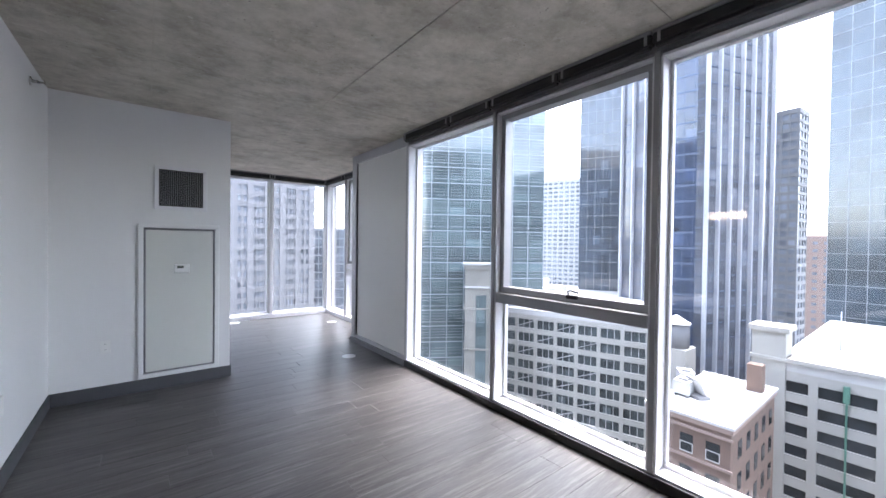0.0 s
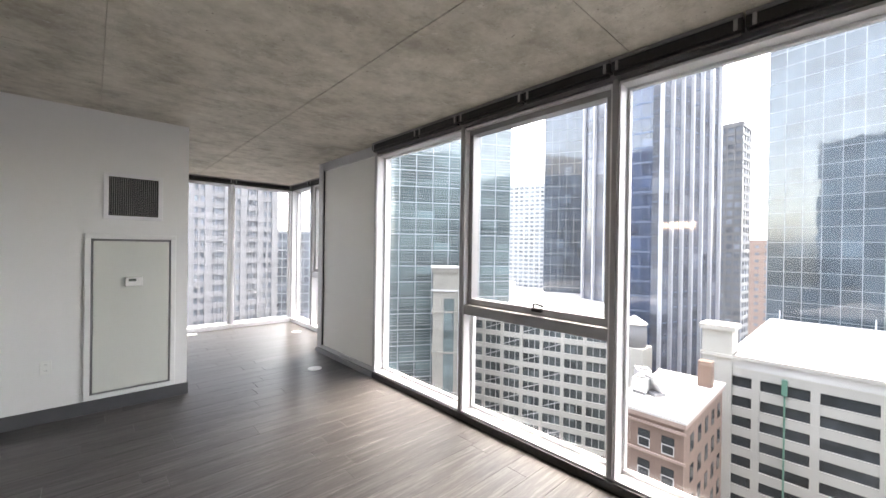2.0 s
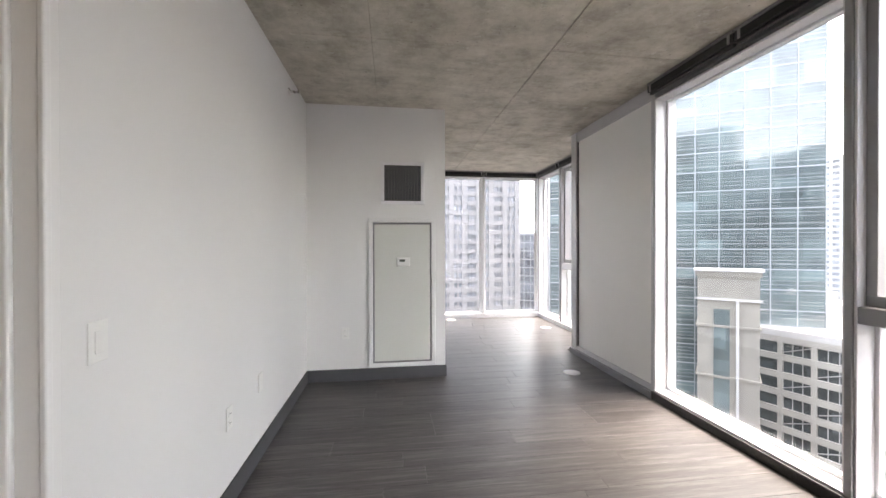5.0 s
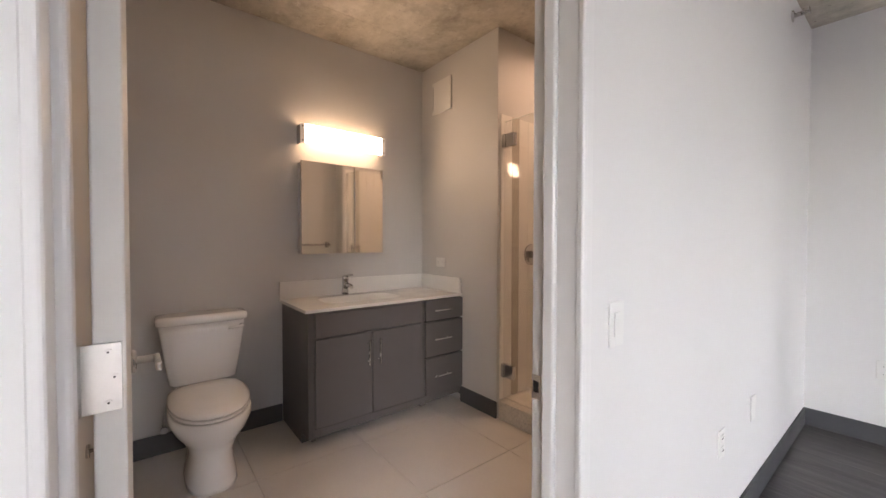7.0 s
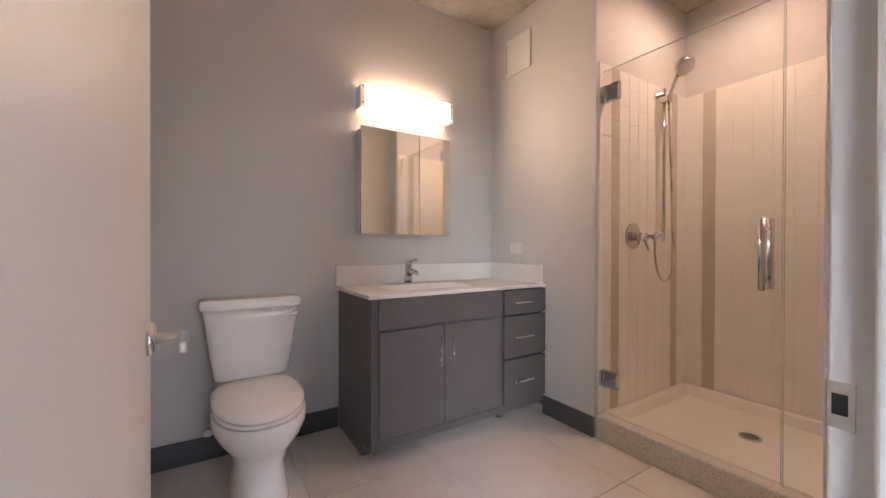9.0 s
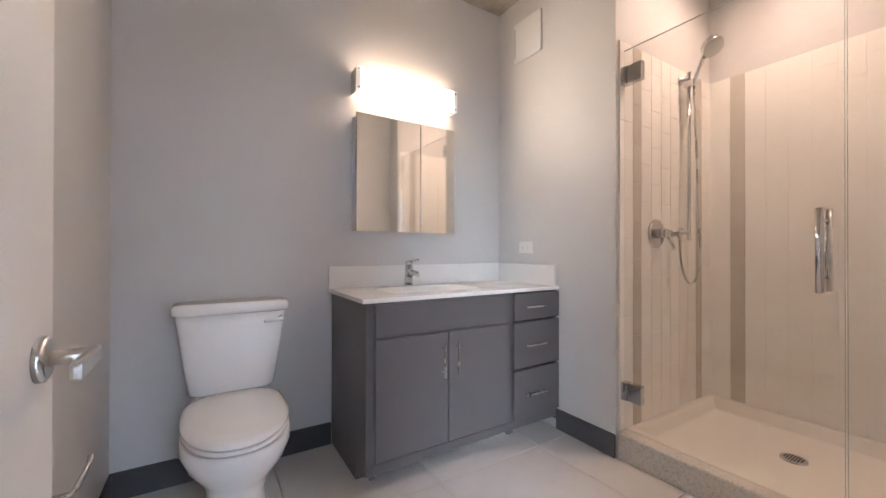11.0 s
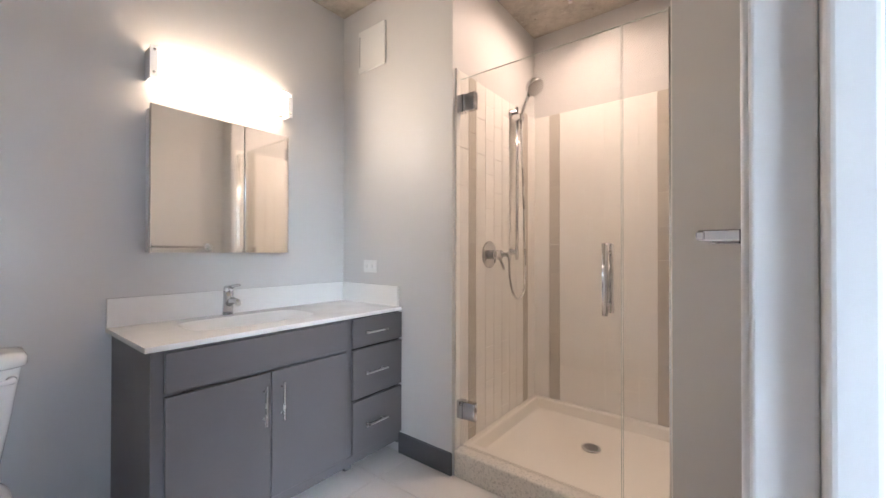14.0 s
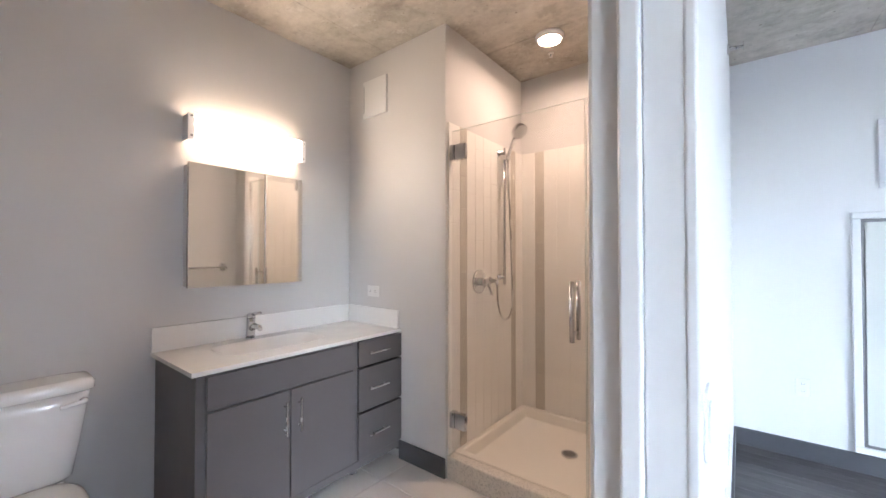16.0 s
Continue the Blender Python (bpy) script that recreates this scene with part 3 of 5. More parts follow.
gr = thing("air_grille", "pale grey metal air return grille with dark louvres", "air grille", (0.93, YS, 1.742))
part("backing", boxes((0.745, 1.13, YS - 0.003, YS - 0.0005, 1.77, 2.135)), DARKSLOT, gr)
for n, x0, x1, z0, z1 in (("frame_bar", 0.714, 1.148, 1.742, 1.776), ("frame_bar", 0.714, 1.148, 2.131, 2.165), ("frame_bar", 0.714, 0.75, 1.776, 2.131), ("frame_bar", 1.112, 1.148, 1.776, 2.131)):
    part(n, rbox(x0, x1, YS - 0.014, YS, z0, z1, 0.004), ALUWHITE, gr)
louvre = mesh_of("louvre", boxes((0, 0.362, -0.009, -0.0035, 0, 0.003)), DARKSLOT)
for k in range(23):
    piece("louvre", louvre, gr, 0.75 - 0.93, 0, 1.7835 - 1.742 + k * 0.0153)
blade = mesh_of("blade", boxes((0, 0.0034, -0.0115, -0.0095, 0, 0.355)), ALU)
cross = mesh_of("cross_bar", boxes((0, 0.362, -0.0128, -0.0117, 0, 0.0017)), ALUDARK)
for k in range(22):
    piece("cross_bar", cross, gr, 0.75 - 0.93, 0, 1.7905 - 1.742 + k * 0.0155)
for k in range(23):
    piece("blade", blade, gr, 0.7575 - 0.93 + k * 0.0153, 0, 1.776 - 1.742)

ap = thing("access_panel", "pale grey metal access panel set in white frame", "access panel", (0.92, YS, 0.116))
for x0, x1, z0, z1 in ((0.594, 1.258, 1.562, 1.602), (0.594, 1.258, 0.122, 0.16), (0.594, 0.635, 0.16, 1.562), (1.217, 1.258, 0.16, 1.562)):
    part("frame_bar", rbox(x0, x1, YS - 0.02, YS, z0, z1, 0.005), TRIM, ap)
part("gap_liner", boxes((0.632, 1.22, YS - 0.004, YS - 0.0005, 0.16, 1.56)), ALUDARK, ap, "dark grey gasket gap")
for x0, x1, z0, z1 in ((0.634, 0.648, 0.163, 1.557), (1.204, 1.218, 0.163, 1.557), (0.648, 1.204, 1.543, 1.557), (0.648, 1.204, 0.163, 0.177)):
    part("gasket", rbox(x0, x1, YS - 0.011, YS - 0.004, z0, z1, 0.002), ALUDARK, ap, "grey rubber gasket")
part("panel_door", rbox(0.651, 1.201, YS - 0.016, YS - 0.005, 0.18, 1.54, 0.003), GREYPANEL, ap, "pale grey panel door")

th = thing("thermostat", "white wall thermostat with small grey display", "thermostat", (0.935, YS - 0.016, 1.12))
part("casing", rbox(0.87, 1.0, YS - 0.042, YS - 0.0165, 1.12, 1.208, 0.007, 3), PLASTIC, th)
part("display", boxes((0.895, 0.95, YS - 0.0435, YS - 0.0415, 1.168, 1.192)), DISPLAY, th, "grey display")
part("button", rbox(0.963, 0.985, YS - 0.045, YS - 0.041, 1.17, 1.19, 0.002), PLASTIC, th)


def outlet_y(name, label, x, z, y, wide=False, group="wall outlets"):
    w, h = (0.115, 0.074) if wide else (0.072, 0.116)
    p = plate_y(name, label, "outlet", x - w / 2, x + w / 2, z - h / 2, z + h / 2, y, group=group)
    for s in (-1, 1):
        cx, cz = (x + s * 0.024, z) if wide else (x, z + s * 0.024)
        sock = part("socket", rbox(cx - 0.016, cx + 0.016, y - 0.0085, y - 0.005, cz - 0.015, cz + 0.015, 0.003), PLASTIC, p)
        for q in (-1, 1):
            sx, sz = (cx, cz + q * 0.006) if wide else (cx + q * 0.006, cz)
            part("slot", boxes((sx - (0.004 if wide else 0.001), sx + (0.004 if wide else 0.001), y - 0.0092, y - 0.0084, sz - (0.001 if wide else 0.004), sz + (0.001 if wide else 0.004))), DARKSLOT, sock)
    return p


outlet_y("wall_outlet", "white duplex outlet on the closet wall", 0.365, 0.465, YS)
outlet_y("wall_outlet", "white horizontal outlet above the vanity splash", -1.934, 1.09, YB1, True)


def plate_x(name, label, cat, y, z, x=0.0, w=0.072, h=0.116, group=""):
    p = thing(name, label, cat, (x, y, z - h / 2), group)
    part("plate", rbox(x, x + 0.006, y - w / 2, y + w / 2, z - h / 2, z + h / 2, 0.003), PLASTIC, p)
    return p


sw = plate_x("light_switch", "white rocker switch plate by the doorway", "light switch", 2.43, 1.05)
part("rocker", rbox(0.005, 0.0095, 2.414, 2.446, 1.018, 1.082, 0.003), PLASTIC, sw)
for k, oy in enumerate((3.29,)):
    p = plate_x("wall_outlet", "white duplex outlet low on the living-room wall", "outlet", oy, 0.45, group="wall outlets")
    for s in (-1, 1):
        sock = part("socket", rbox(0.005, 0.0085, oy - 0.016, oy + 0.016, 0.45 + s * 0.024 - 0.015, 0.45 + s * 0.024 + 0.015, 0.003), PLASTIC, p)
        for q in (-1, 1):
            part("slot", boxes((0.0084, 0.0092, oy + q * 0.006 - 0.001, oy + q * 0.006 + 0.001, 0.446 + s * 0.024, 0.454 + s * 0.024)), DARKSLOT, sock)
p = plate_x("wall_plate", "small white blank plate on the living-room wall", "wall plate", 3.75, 0.47)

sp = thing("fire_sprinkler", "small brass sidewall sprinkler head high on wall", "sprinkler", (0.0, 4.455, 2.571))
part("escutcheon", bar([(0, 4.455, 2.571), (0.006, 4.455, 2.571), (0.009, 4.455, 2.571)], [0.032, 0.032, 0.024], 20), STEEL, sp)
part("body", bar([(0.009, 4.455, 2.571), (0.04, 4.455, 2.571), (0.055, 4.455, 2.571)], [0.012, 0.012, 0.008], 12), STEEL, sp)
part("yoke", bar([(0.04, 4.443, 2.571), (0.06, 4.44, 2.571), (0.075, 4.455, 2.571), (0.06, 4.47, 2.571), (0.04, 4.467, 2.571)], 0.003, 8), STEEL, sp)
part("deflector", rbox(0.072, 0.076, 4.435, 4.475, 2.56, 2.592, 0.002), STEEL, sp)

fo = thing("floor_outlet", "round white floor outlet cover set in planks", "floor outlet", (2.68, 4.98, 0), "floor outlets")
part("flange", loft([ring(2.68, 4.98, 0.085, 0.085, 0.0), ring(2.68, 4.98, 0.085, 0.085, 0.003), ring(2.68, 4.98, 0.078, 0.078, 0.006)]), PLASTIC, fo)
part("lid", loft([ring(2.68, 4.98, 0.058, 0.058, 0.006), ring(2.68, 4.98, 0.058, 0.058, 0.008), ring(2.68, 4.98, 0.054, 0.054, 0.009)]), PLASTIC, fo)
copy_thing(fo, pose(3.3, 7.12, 0))
copy_thing(fo, pose(1.88, 7.98, 0))


# ---- bathroom doorway ----
fr = thing("door_frame", "white painted steel door frame with stop", "door frame", (0, 1.86, 0), kind="structure")
for e, q in ((DJ0, 1), (DJ1, -1)):
    def side(name, x0, x1, d0, d1, top=DH, r=0.004):
        a, b = sorted((e + q * d0, e + q * d1))
        part(name, rbox(x0, x1, a, b, 0, top, r, 3), TRIM, fr)
    side("jamb", XI - 0.006, -0.1, -0.03, 0.002)
    side("stop", -0.1, -0.066, -0.03, 0.028 if q < 0 else 0.022, r=0.006)
    side("reveal", -0.066, 0.002, -0.03, 0.016 if q < 0 else 0.01)
    side("edge_bead", -0.012, 0.006, -0.002, 0.019 if q < 0 else 0.013, r=0.005)
    side("back_casing", XI - 0.012, XI - 0.002, -0.045, -0.004, DH + 0.04)
part("head", rbox(XI - 0.012, 0.012, DJ0 - 0.03, DJ1 + 0.03, DH, DH + 0.03, 0.003), TRIM, fr)
strike = part("strike_plate", rbox(-0.149, -0.119, DJ1 - 0.0025, DJ1 + 0.001, 0.846, 0.912, 0.001), STEEL, fr, "brushed steel strike plate")
part("strike_hole", boxes((-0.143, -0.127, DJ1 - 0.0035, DJ1 - 0.0024, 0.866, 0.895)), DARKSLOT, strike)

DT, DW = 0.033, 0.82
door = thing("door_1", "white painted flush door standing open", "door", (-0.148, 1.428, 0.0), kind="structure")
door.rotation_euler = (0, 0, radians(180.9))


def dpart(name, bm, m, parent, label=""):
    ob = new(name, mesh_of(name, bm, m))
    ob.parent = parent
    return tagged(ob, label)


dpart("leaf", rbox(0, DW, -DT, 0, 0.052, DH - 0.006, 0.003), DOORPAINT, door)
for z in (0.26, 1.09, 1.85):
    hg = dpart("hinge", rbox(-0.003, 0.0005, -0.029, 0.012, z - 0.0435, z + 0.0435, 0.001), STEEL, door, "brushed steel butt hinge")
    dpart("knuckle", bar([(-0.003, 0.017, z - 0.0435), (-0.003, 0.017, z + 0.0435)], 0.007, 12), STEEL, hg)
    for sz, sy in ((0.032, -0.015), (0.0, -0.021), (-0.032, -0.015)):
        dpart("screw", bar([(-0.0045, sy, z + sz), (-0.0025, sy, z + sz)], 0.0042, 10), STEEL, hg)
        dpart("recess", bar([(-0.0052, sy, z + sz), (-0.0044, sy, z + sz)], 0.0014, 8), DARKSLOT, hg)
for s in (-1, 1):
    y = -DT if s < 0 else 0.0
    lv = dpart("lever_handle", bar([(DW - 0.065, y, 0.918), (DW - 0.065, y + s * 0.008, 0.918), (DW - 0.065, y + s * 0.012, 0.918)], [0.032, 0.032, 0.026], 24), STEEL, door, "brushed steel lever handle")
    if s < 0:
        dpart("shank", bar([(DW - 0.065, y - 0.01, 0.918), (DW - 0.065, y - 0.06, 0.918)], 0.011, 14), STEEL, lv)
        dpart("grip", rbox(DW - 0.17, DW - 0.055, y - 0.066, y - 0.052, 0.906, 0.93, 0.005), STEEL, lv)
    else:
        dpart("shank", bar([(DW - 0.065, y + 0.01, 0.918), (DW - 0.065, y + 0.045, 0.918)], 0.011, 14), STEEL, lv)
        dpart("grip", rbox(DW - 0.17, DW - 0.055, y + 0.04, y + 0.053, 0.906, 0.93, 0.005), STEEL, lv)


# ---- vanity ----
VX = -1.685   # cabinet front
va = thing("vanity_cabinet", "charcoal lacquered bathroom vanity cabinet with steel pulls", "vanity", (-1.93, 2.8, BZ))
part("side_panel", boxes((XV, VX, 2.215, 2.233, 0.112, 0.846)), CABINET, va)
part("side_panel", boxes((XV, VX - 0.018, 3.378, YB1 - 0.002, 0.112, 0.846)), CABINET, va)
part("bottom_board", boxes((XV, VX - 0.003, 2.233, 3.378, 0.112, 0.126)), CABINET, va)
part("face_frame", boxes((VX - 0.02, VX - 0.002, 2.233, 2.255, 0.095, 0.846), (VX - 0.02, VX - 0.002, 3.0, 3.04, 0.095, 0.846), (VX - 0.02, VX - 0.002, 3.366, YB1 - 0.003, 0.095, 0.846), (VX - 0.02, VX - 0.002, 2.255, 3.0, 0.815, 0.846), (VX - 0.02, VX - 0.002, 2.255, 3.0, 0.67, 0.71)), CABINET, va)
# near-black filler block paints the shade seen between doors and drawers
part("inner_shadow", boxes((VX - 0.06, VX - 0.021, 2.235, 3.374, 0.128, 0.834)), CABSHADE, va, "near-black block painted as shade behind the fronts")
part("toe_kick", boxes((VX - 0.15, VX - 0.13, 2.217, YB1 - 0.002, BZ, 0.112), (XV, VX - 0.15, 2.217, 2.233, BZ, 0.112)), CABINET, va, "charcoal recessed toe kick")


def pull(parent, p0, p1, out=0.026):
    """A slim square bar pull on two posts."""
    a, b = Vector(p0), Vector(p1)
    d = (b - a).normalized()
    e = Vector((0, 0.0042, 0.0042)) - d * 0.0042
    h = part("pull_handle", rbox(a.x + out - 0.004, a.x + out + 0.004, a.y - e.y, b.y + e.y, a.z - e.z, b.z + e.z, 0.0015), STEEL, parent, "brushed steel bar pull")
    for q in (a + d * 0.025, b - d * 0.025):
        part("post", bar([q, q + Vector((out - 0.004, 0, 0))], 0.0035, 8), STEEL, h)


part("false_front", rbox(VX, VX + 0.018, 2.252, 2.998, 0.7, 0.837, 0.003), CABINET, va)
d1 = part("cabinet_door", rbox(VX, VX + 0.018, 2.252, 2.615, 0.168, 0.686, 0.003), CABINET, va)
d2 = part("cabinet_door", rbox(VX, VX + 0.018, 2.621, 2.998, 0.168, 0.686, 0.003), CABINET, va)
pull(d1, (VX + 0.018, 2.585, 0.48), (VX + 0.018, 2.585, 0.64))
pull(d2, (VX + 0.018, 2.66, 0.48), (VX + 0.018, 2.66, 0.64))
for z0, z1 in ((0.695, 0.837), (0.437, 0.682), (0.165, 0.424)):
    d = part("drawer", rbox(VX, VX + 0.018, 3.035, 3.378, z0, z1, 0.003), CABINET, va)
    zc = (z0 + z1) / 2
    pull(d, (VX + 0.018, 3.1, zc), (VX + 0.018, 3.25, zc))
part("bottom_rail", rbox(VX - 0.002, VX + 0.004, 2.235, 3.378, 0.114, 0.158, 0.002), CABINET, va)


def countertop():
    """Slab with a moulded rectangular basin."""
    n = 48
    cx, cy = -1.945, 2.665
    top, low = 0.866, 0.847
    bm = bmesh.new()
    rings = [ring(cx, cy, 0.145, 0.275, top, n, 5), ring(cx, cy, 0.135, 0.264, top - 0.008, n, 5), ring(cx, cy, 0.115, 0.235, top - 0.06, n, 4), ring(cx, cy, 0.085, 0.19, top - 0.1, n, 3.5), ring(cx, cy, 0.02, 0.03, top - 0.112, n, 2)]
    vs = [[bm.verts.new(p) for p in r] for r in rings]
    for a, b in zip(vs, vs[1:]):
        for k in range(n):
            bm.faces.new((a[k], b[k], b[(k + 1) % n], a[(k + 1) % n])).smooth = True
    bm.faces.new(vs[-1])
    x0, x1, y0, y1 = XV, -1.668, 2.195, YB1
    outer = []
    for p in rings[0]:
        dx, dy = p[0] - cx, p[1] - cy
        k = min(((x1 if dx > 0 else x0) - cx) / dx if abs(dx) > 1e-6 else 9, ((y1 if dy > 0 else y0) - cy) / dy if abs(dy) > 1e-6 else 9)
        outer.append((cx + dx * k, cy + dy * k))
    for x, y in ((x0, y0), (x1, y0), (x0, y1), (x1, y1)):
        k = min(range(n), key=lambda i: (outer[i][0] - x) ** 2 + (outer[i][1] - y) ** 2)
        outer[k] = (x, y)
    up, down = [bm.verts.new((x, y, top)) for x, y in outer], [bm.verts.new((x, y, low)) for x, y in outer]
    for k in range(n):
        j = (k + 1) % n
        bm.faces.new((vs[0][k], vs[0][j], up[j], up[k]))
        bm.faces.new((up[k], up[j], down[j], down[k]))
    return bm


ct = thing("countertop", "white solid-surface vanity top with moulded rectangular basin", "countertop", (-1.93, 2.8, 0.847))
part("slab", countertop(), QUARTZ, ct)
part("backsplash", rbox(XV + 0.0005, XV + 0.02, 2.195, YB1 - 0.001, 0.865, 0.985, 0.003), QUARTZ, ct)
part("side_splash", rbox(XV + 0.02, -1.685, YB1 - 0.02, YB1 - 0.001, 0.865, 0.985, 0.003), QUARTZ, ct)
part("drain_ring", loft([ring(-1.945, 2.665, 0.024, 0.024, 0.754), ring(-1.945, 2.665, 0.022, 0.022, 0.757)]), CHROME, ct, "chrome drain ring")

fa = thing("faucet", "chrome single-lever basin faucet", "faucet", (-2.125, 2.635, 0.865))
part("base_ring", bar([(-2.125, 2.635, 0.866), (-2.125, 2.635, 0.872), (-2.125, 2.635, 0.875)], [0.029, 0.029, 0.025], 24), CHROME, fa)
part("body", bar([(-2.125, 2.635, 0.874), (-2.122, 2.635, 0.93), (-2.118, 2.635, 0.985)], [0.024, 0.0225, 0.022], 24), CHROME, fa)
part("spout", bar([(-2.112, 2.635, 0.925), (-2.07, 2.635, 0.945), (-2.025, 2.635, 0.943), (-2.008, 2.635, 0.932)], [0.017, 0.016, 0.014, 0.012], 16), CHROME, fa)
part("cap", bar([(-2.118, 2.635, 0.986), (-2.117, 2.635, 1.004), (-2.116, 2.635, 1.01)], [0.0225, 0.022, 0.016], 24), CHROME, fa)
part("lever", bar([(-2.112, 2.638, 1.002), (-2.085, 2.645, 1.012), (-2.045, 2.655, 1.018)], [0.011, 0.008, 0.006], 12), CHROME, fa)

# ---- mirror cabinet and lamp ----
mc = thing("medicine_cabinet", "mirrored medicine cabinet with two unequal doors", "mirror cabinet", (-2.15, 2.63, 1.172))
part("box", rbox(XV, -2.118, 2.325, 2.93, 1.176, 1.8, 0.002), ALUWHITE, mc)
for y0, y1 in ((2.317, 2.699), (2.703, 2.936)):
    dd = part("mirror_door", rbox(-2.117, -2.1, y0, y1, 1.172, 1.805, 0.002), MIRROR, mc, "silvered mirror door")
    part("edge_trim", boxes((-2.1165, -2.0992, y0 - 0.0022, y0 - 0.0002, 1.172, 1.805)), STEEL, dd)

vl = thing("vanity_lamp", "lit frosted glass bath bar lamp with chrome studs", "wall lamp", (-2.15, 2.64, 1.92))
LY0, LY1, LZ0, LZ1 = 2.314, 2.962, 1.92, 2.056
part("back_plate", rbox(XV, -2.192, LY0 + 0.02, LY1 - 0.02, 1.945, 2.031, 0.003), ALUWHITE, vl, "white enamel back plate")
for z in (1.968, 2.008):
    part("lamp_tube", bar([(-2.14, LY0 + 0.035, z), (-2.14, LY1 - 0.035, z)], 0.011, 14), TUBE, vl, "glowing fluorescent tube")
part("front_glass", rbox(-2.113, -2.107, LY0 + 0.03, LY1 - 0.03, LZ0 + 0.004, LZ1 - 0.004, 0.002), FROST, vl, "lit frosted glass front plate")
# added opaque plate: keeps the glowing front glass from lighting the wall behind
part("reflector", rbox(-2.122, -2.1136, LY0 + 0.012, LY1 - 0.012, LZ0 + 0.006, LZ1 - 0.006, 0.002), PLASTIC, vl, "added white plate that blocks glow behind the glass")
for y0, y1 in ((LY0, LY0 + 0.03), (LY1 - 0.03, LY1)):
    part("glass_margin", rbox(-2.113, -2.107, y0, y1, LZ0, LZ1, 0.002), MARGIN, vl, "pale glass margin with studs")
    ym = y0 + 0.004 if y0 < 2.5 else y1 - 0.01
    part("end_plate", rbox(XV, -2.114, ym, ym + 0.006, LZ0 + 0.004, LZ1 - 0.004, 0.002), ALUWHITE, vl, "white metal end plate")
for y in (LY0 + 0.015, LY1 - 0.015):
    for z in (LZ0 + 0.02, LZ1 - 0.02):
        part("stud", bar([(-2.165, y, z), (-2.104, y, z), (-2.1, y, z)], [0.005, 0.0065, 0.0045], 12), CHROME, vl, "chrome stud")

# ---- wall vent in the bathroom ----
bv = thing("exhaust_vent", "square white plastic exhaust vent cover", "vent", (-1.933, YB1, 2.3))
part("cover", rbox(-2.04, -1.8, YB1 - 0.014, YB1, 2.296, 2.555, 0.006), PLASTIC, bv)
slat = mesh_of("vent_slat", boxes((0, 0.012, -0.0165, -0.0142, 0, 0.006)), ALUDARK)
for k in range(12):
    piece("vent_slat", slat, bv, -2.03 + 1.933, 0, 0.035 + k * 0.016)

# ---- toilet ----
to = thing("toilet", "white two-piece toilet with lid closed", "toilet", (-1.85, TY, BZ))
part("bowl", loft([ring(-1.84, TY, 0.235, 0.116, BZ, 40, 2.8), ring(-1.84, TY, 0.232, 0.113, BZ + 0.02, 40, 2.8), ring(-1.845, TY, 0.218, 0.103, 0.13, 40, 2.7), ring(-1.85, TY, 0.212, 0.101, 0.2, 40, 2.5),
                   ring(-1.835, TY, 0.232, 0.125, 0.265, 40, 2.35), ring(-1.81, TY, 0.262, 0.165, 0.325, 40, 2.25), ring(-1.802, TY, 0.274, 0.184, 0.375, 40, 2.25), ring(-1.8, TY, 0.274, 0.182, 0.402, 40, 2.25), ring(-1.8, TY, 0.27, 0.178, 0.414, 40, 2.25)]), CERAMIC, to)
part("seat", loft([seat_ring(-2.035, -1.53, 0.174, 0.4165), seat_ring(-2.04, -1.524, 0.18, 0.421), seat_ring(-2.04, -1.524, 0.18, 0.43), seat_ring(-2.035, -1.53, 0.174, 0.4335)]), CERAMIC, to)
part("seat_lid", loft([seat_ring(-2.045, -1.528, 0.176, 0.4365), seat_ring(-2.05, -1.521, 0.182, 0.442), seat_ring(-2.05, -1.523, 0.18, 0.452), seat_ring(-2.035, -1.545, 0.163, 0.462), seat_ring(-2.0, -1.59, 0.13, 0.469), seat_ring(-1.93, -1.7, 0.06, 0.4725)]), CERAMIC, to)
part("tank_foot", loft([ring(-2.06, TY, 0.1, 0.12, 0.34, 32, 4), ring(-2.07, TY, 0.1, 0.13, 0.42, 32, 4), ring(-2.085, TY, 0.09, 0.14, 0.455, 32, 4)]), CERAMIC, to)
part("tank", loft([ring(-2.105, TY, 0.075, 0.15, 0.455, 48, 5), ring(-2.105, TY, 0.085, 0.165, 0.47, 48, 6), ring(-2.1, TY, 0.09, 0.185, 0.6, 48, 6), ring(-2.096, TY, 0.096, 0.205, 0.75, 48, 6), ring(-2.095, TY, 0.098, 0.212, 0.8, 48, 6)]), CERAMIC, to)
part("tank_lid", loft([ring(-2.092, TY, 0.1, 0.215, 0.8, 48, 6), ring(-2.09, TY, 0.105, 0.224, 0.806, 48, 6), ring(-2.09, TY, 0.105, 0.224, 0.83, 48, 6), ring(-2.09, TY, 0.098, 0.217, 0.842, 48, 6), ring(-2.09, TY, 0.07, 0.18, 0.846, 48, 5)]), CERAMIC, to)
part("flush_lever", bar([(-1.998, TY + 0.185, 0.765), (-1.98, TY + 0.185, 0.765), (-1.972, TY + 0.175, 0.765), (-1.97, TY + 0.115, 0.76)], [0.013, 0.011, 0.009, 0.007], 12), CERAMIC, to)
for y in (TY - 0.07, TY + 0.07):
    part("seat_hinge", rbox(-2.062, -2.052, y - 0.02, y + 0.02, 0.413, 0.456, 0.007), CERAMIC, to)
vs_ = thing("supply_valve", "chrome water stop and braided hose beside the toilet", "valve", (-2.17, 1.56, 0.16))
part("stub", bar([(XV, 1.56, 0.2), (-2.13, 1.56, 0.2)], 0.009, 10), CHROME, vs_)
part("knob", bar([(-2.135, 1.56, 0.2), (-2.115, 1.56, 0.2)], 0.018, 14), CHROME, vs_)
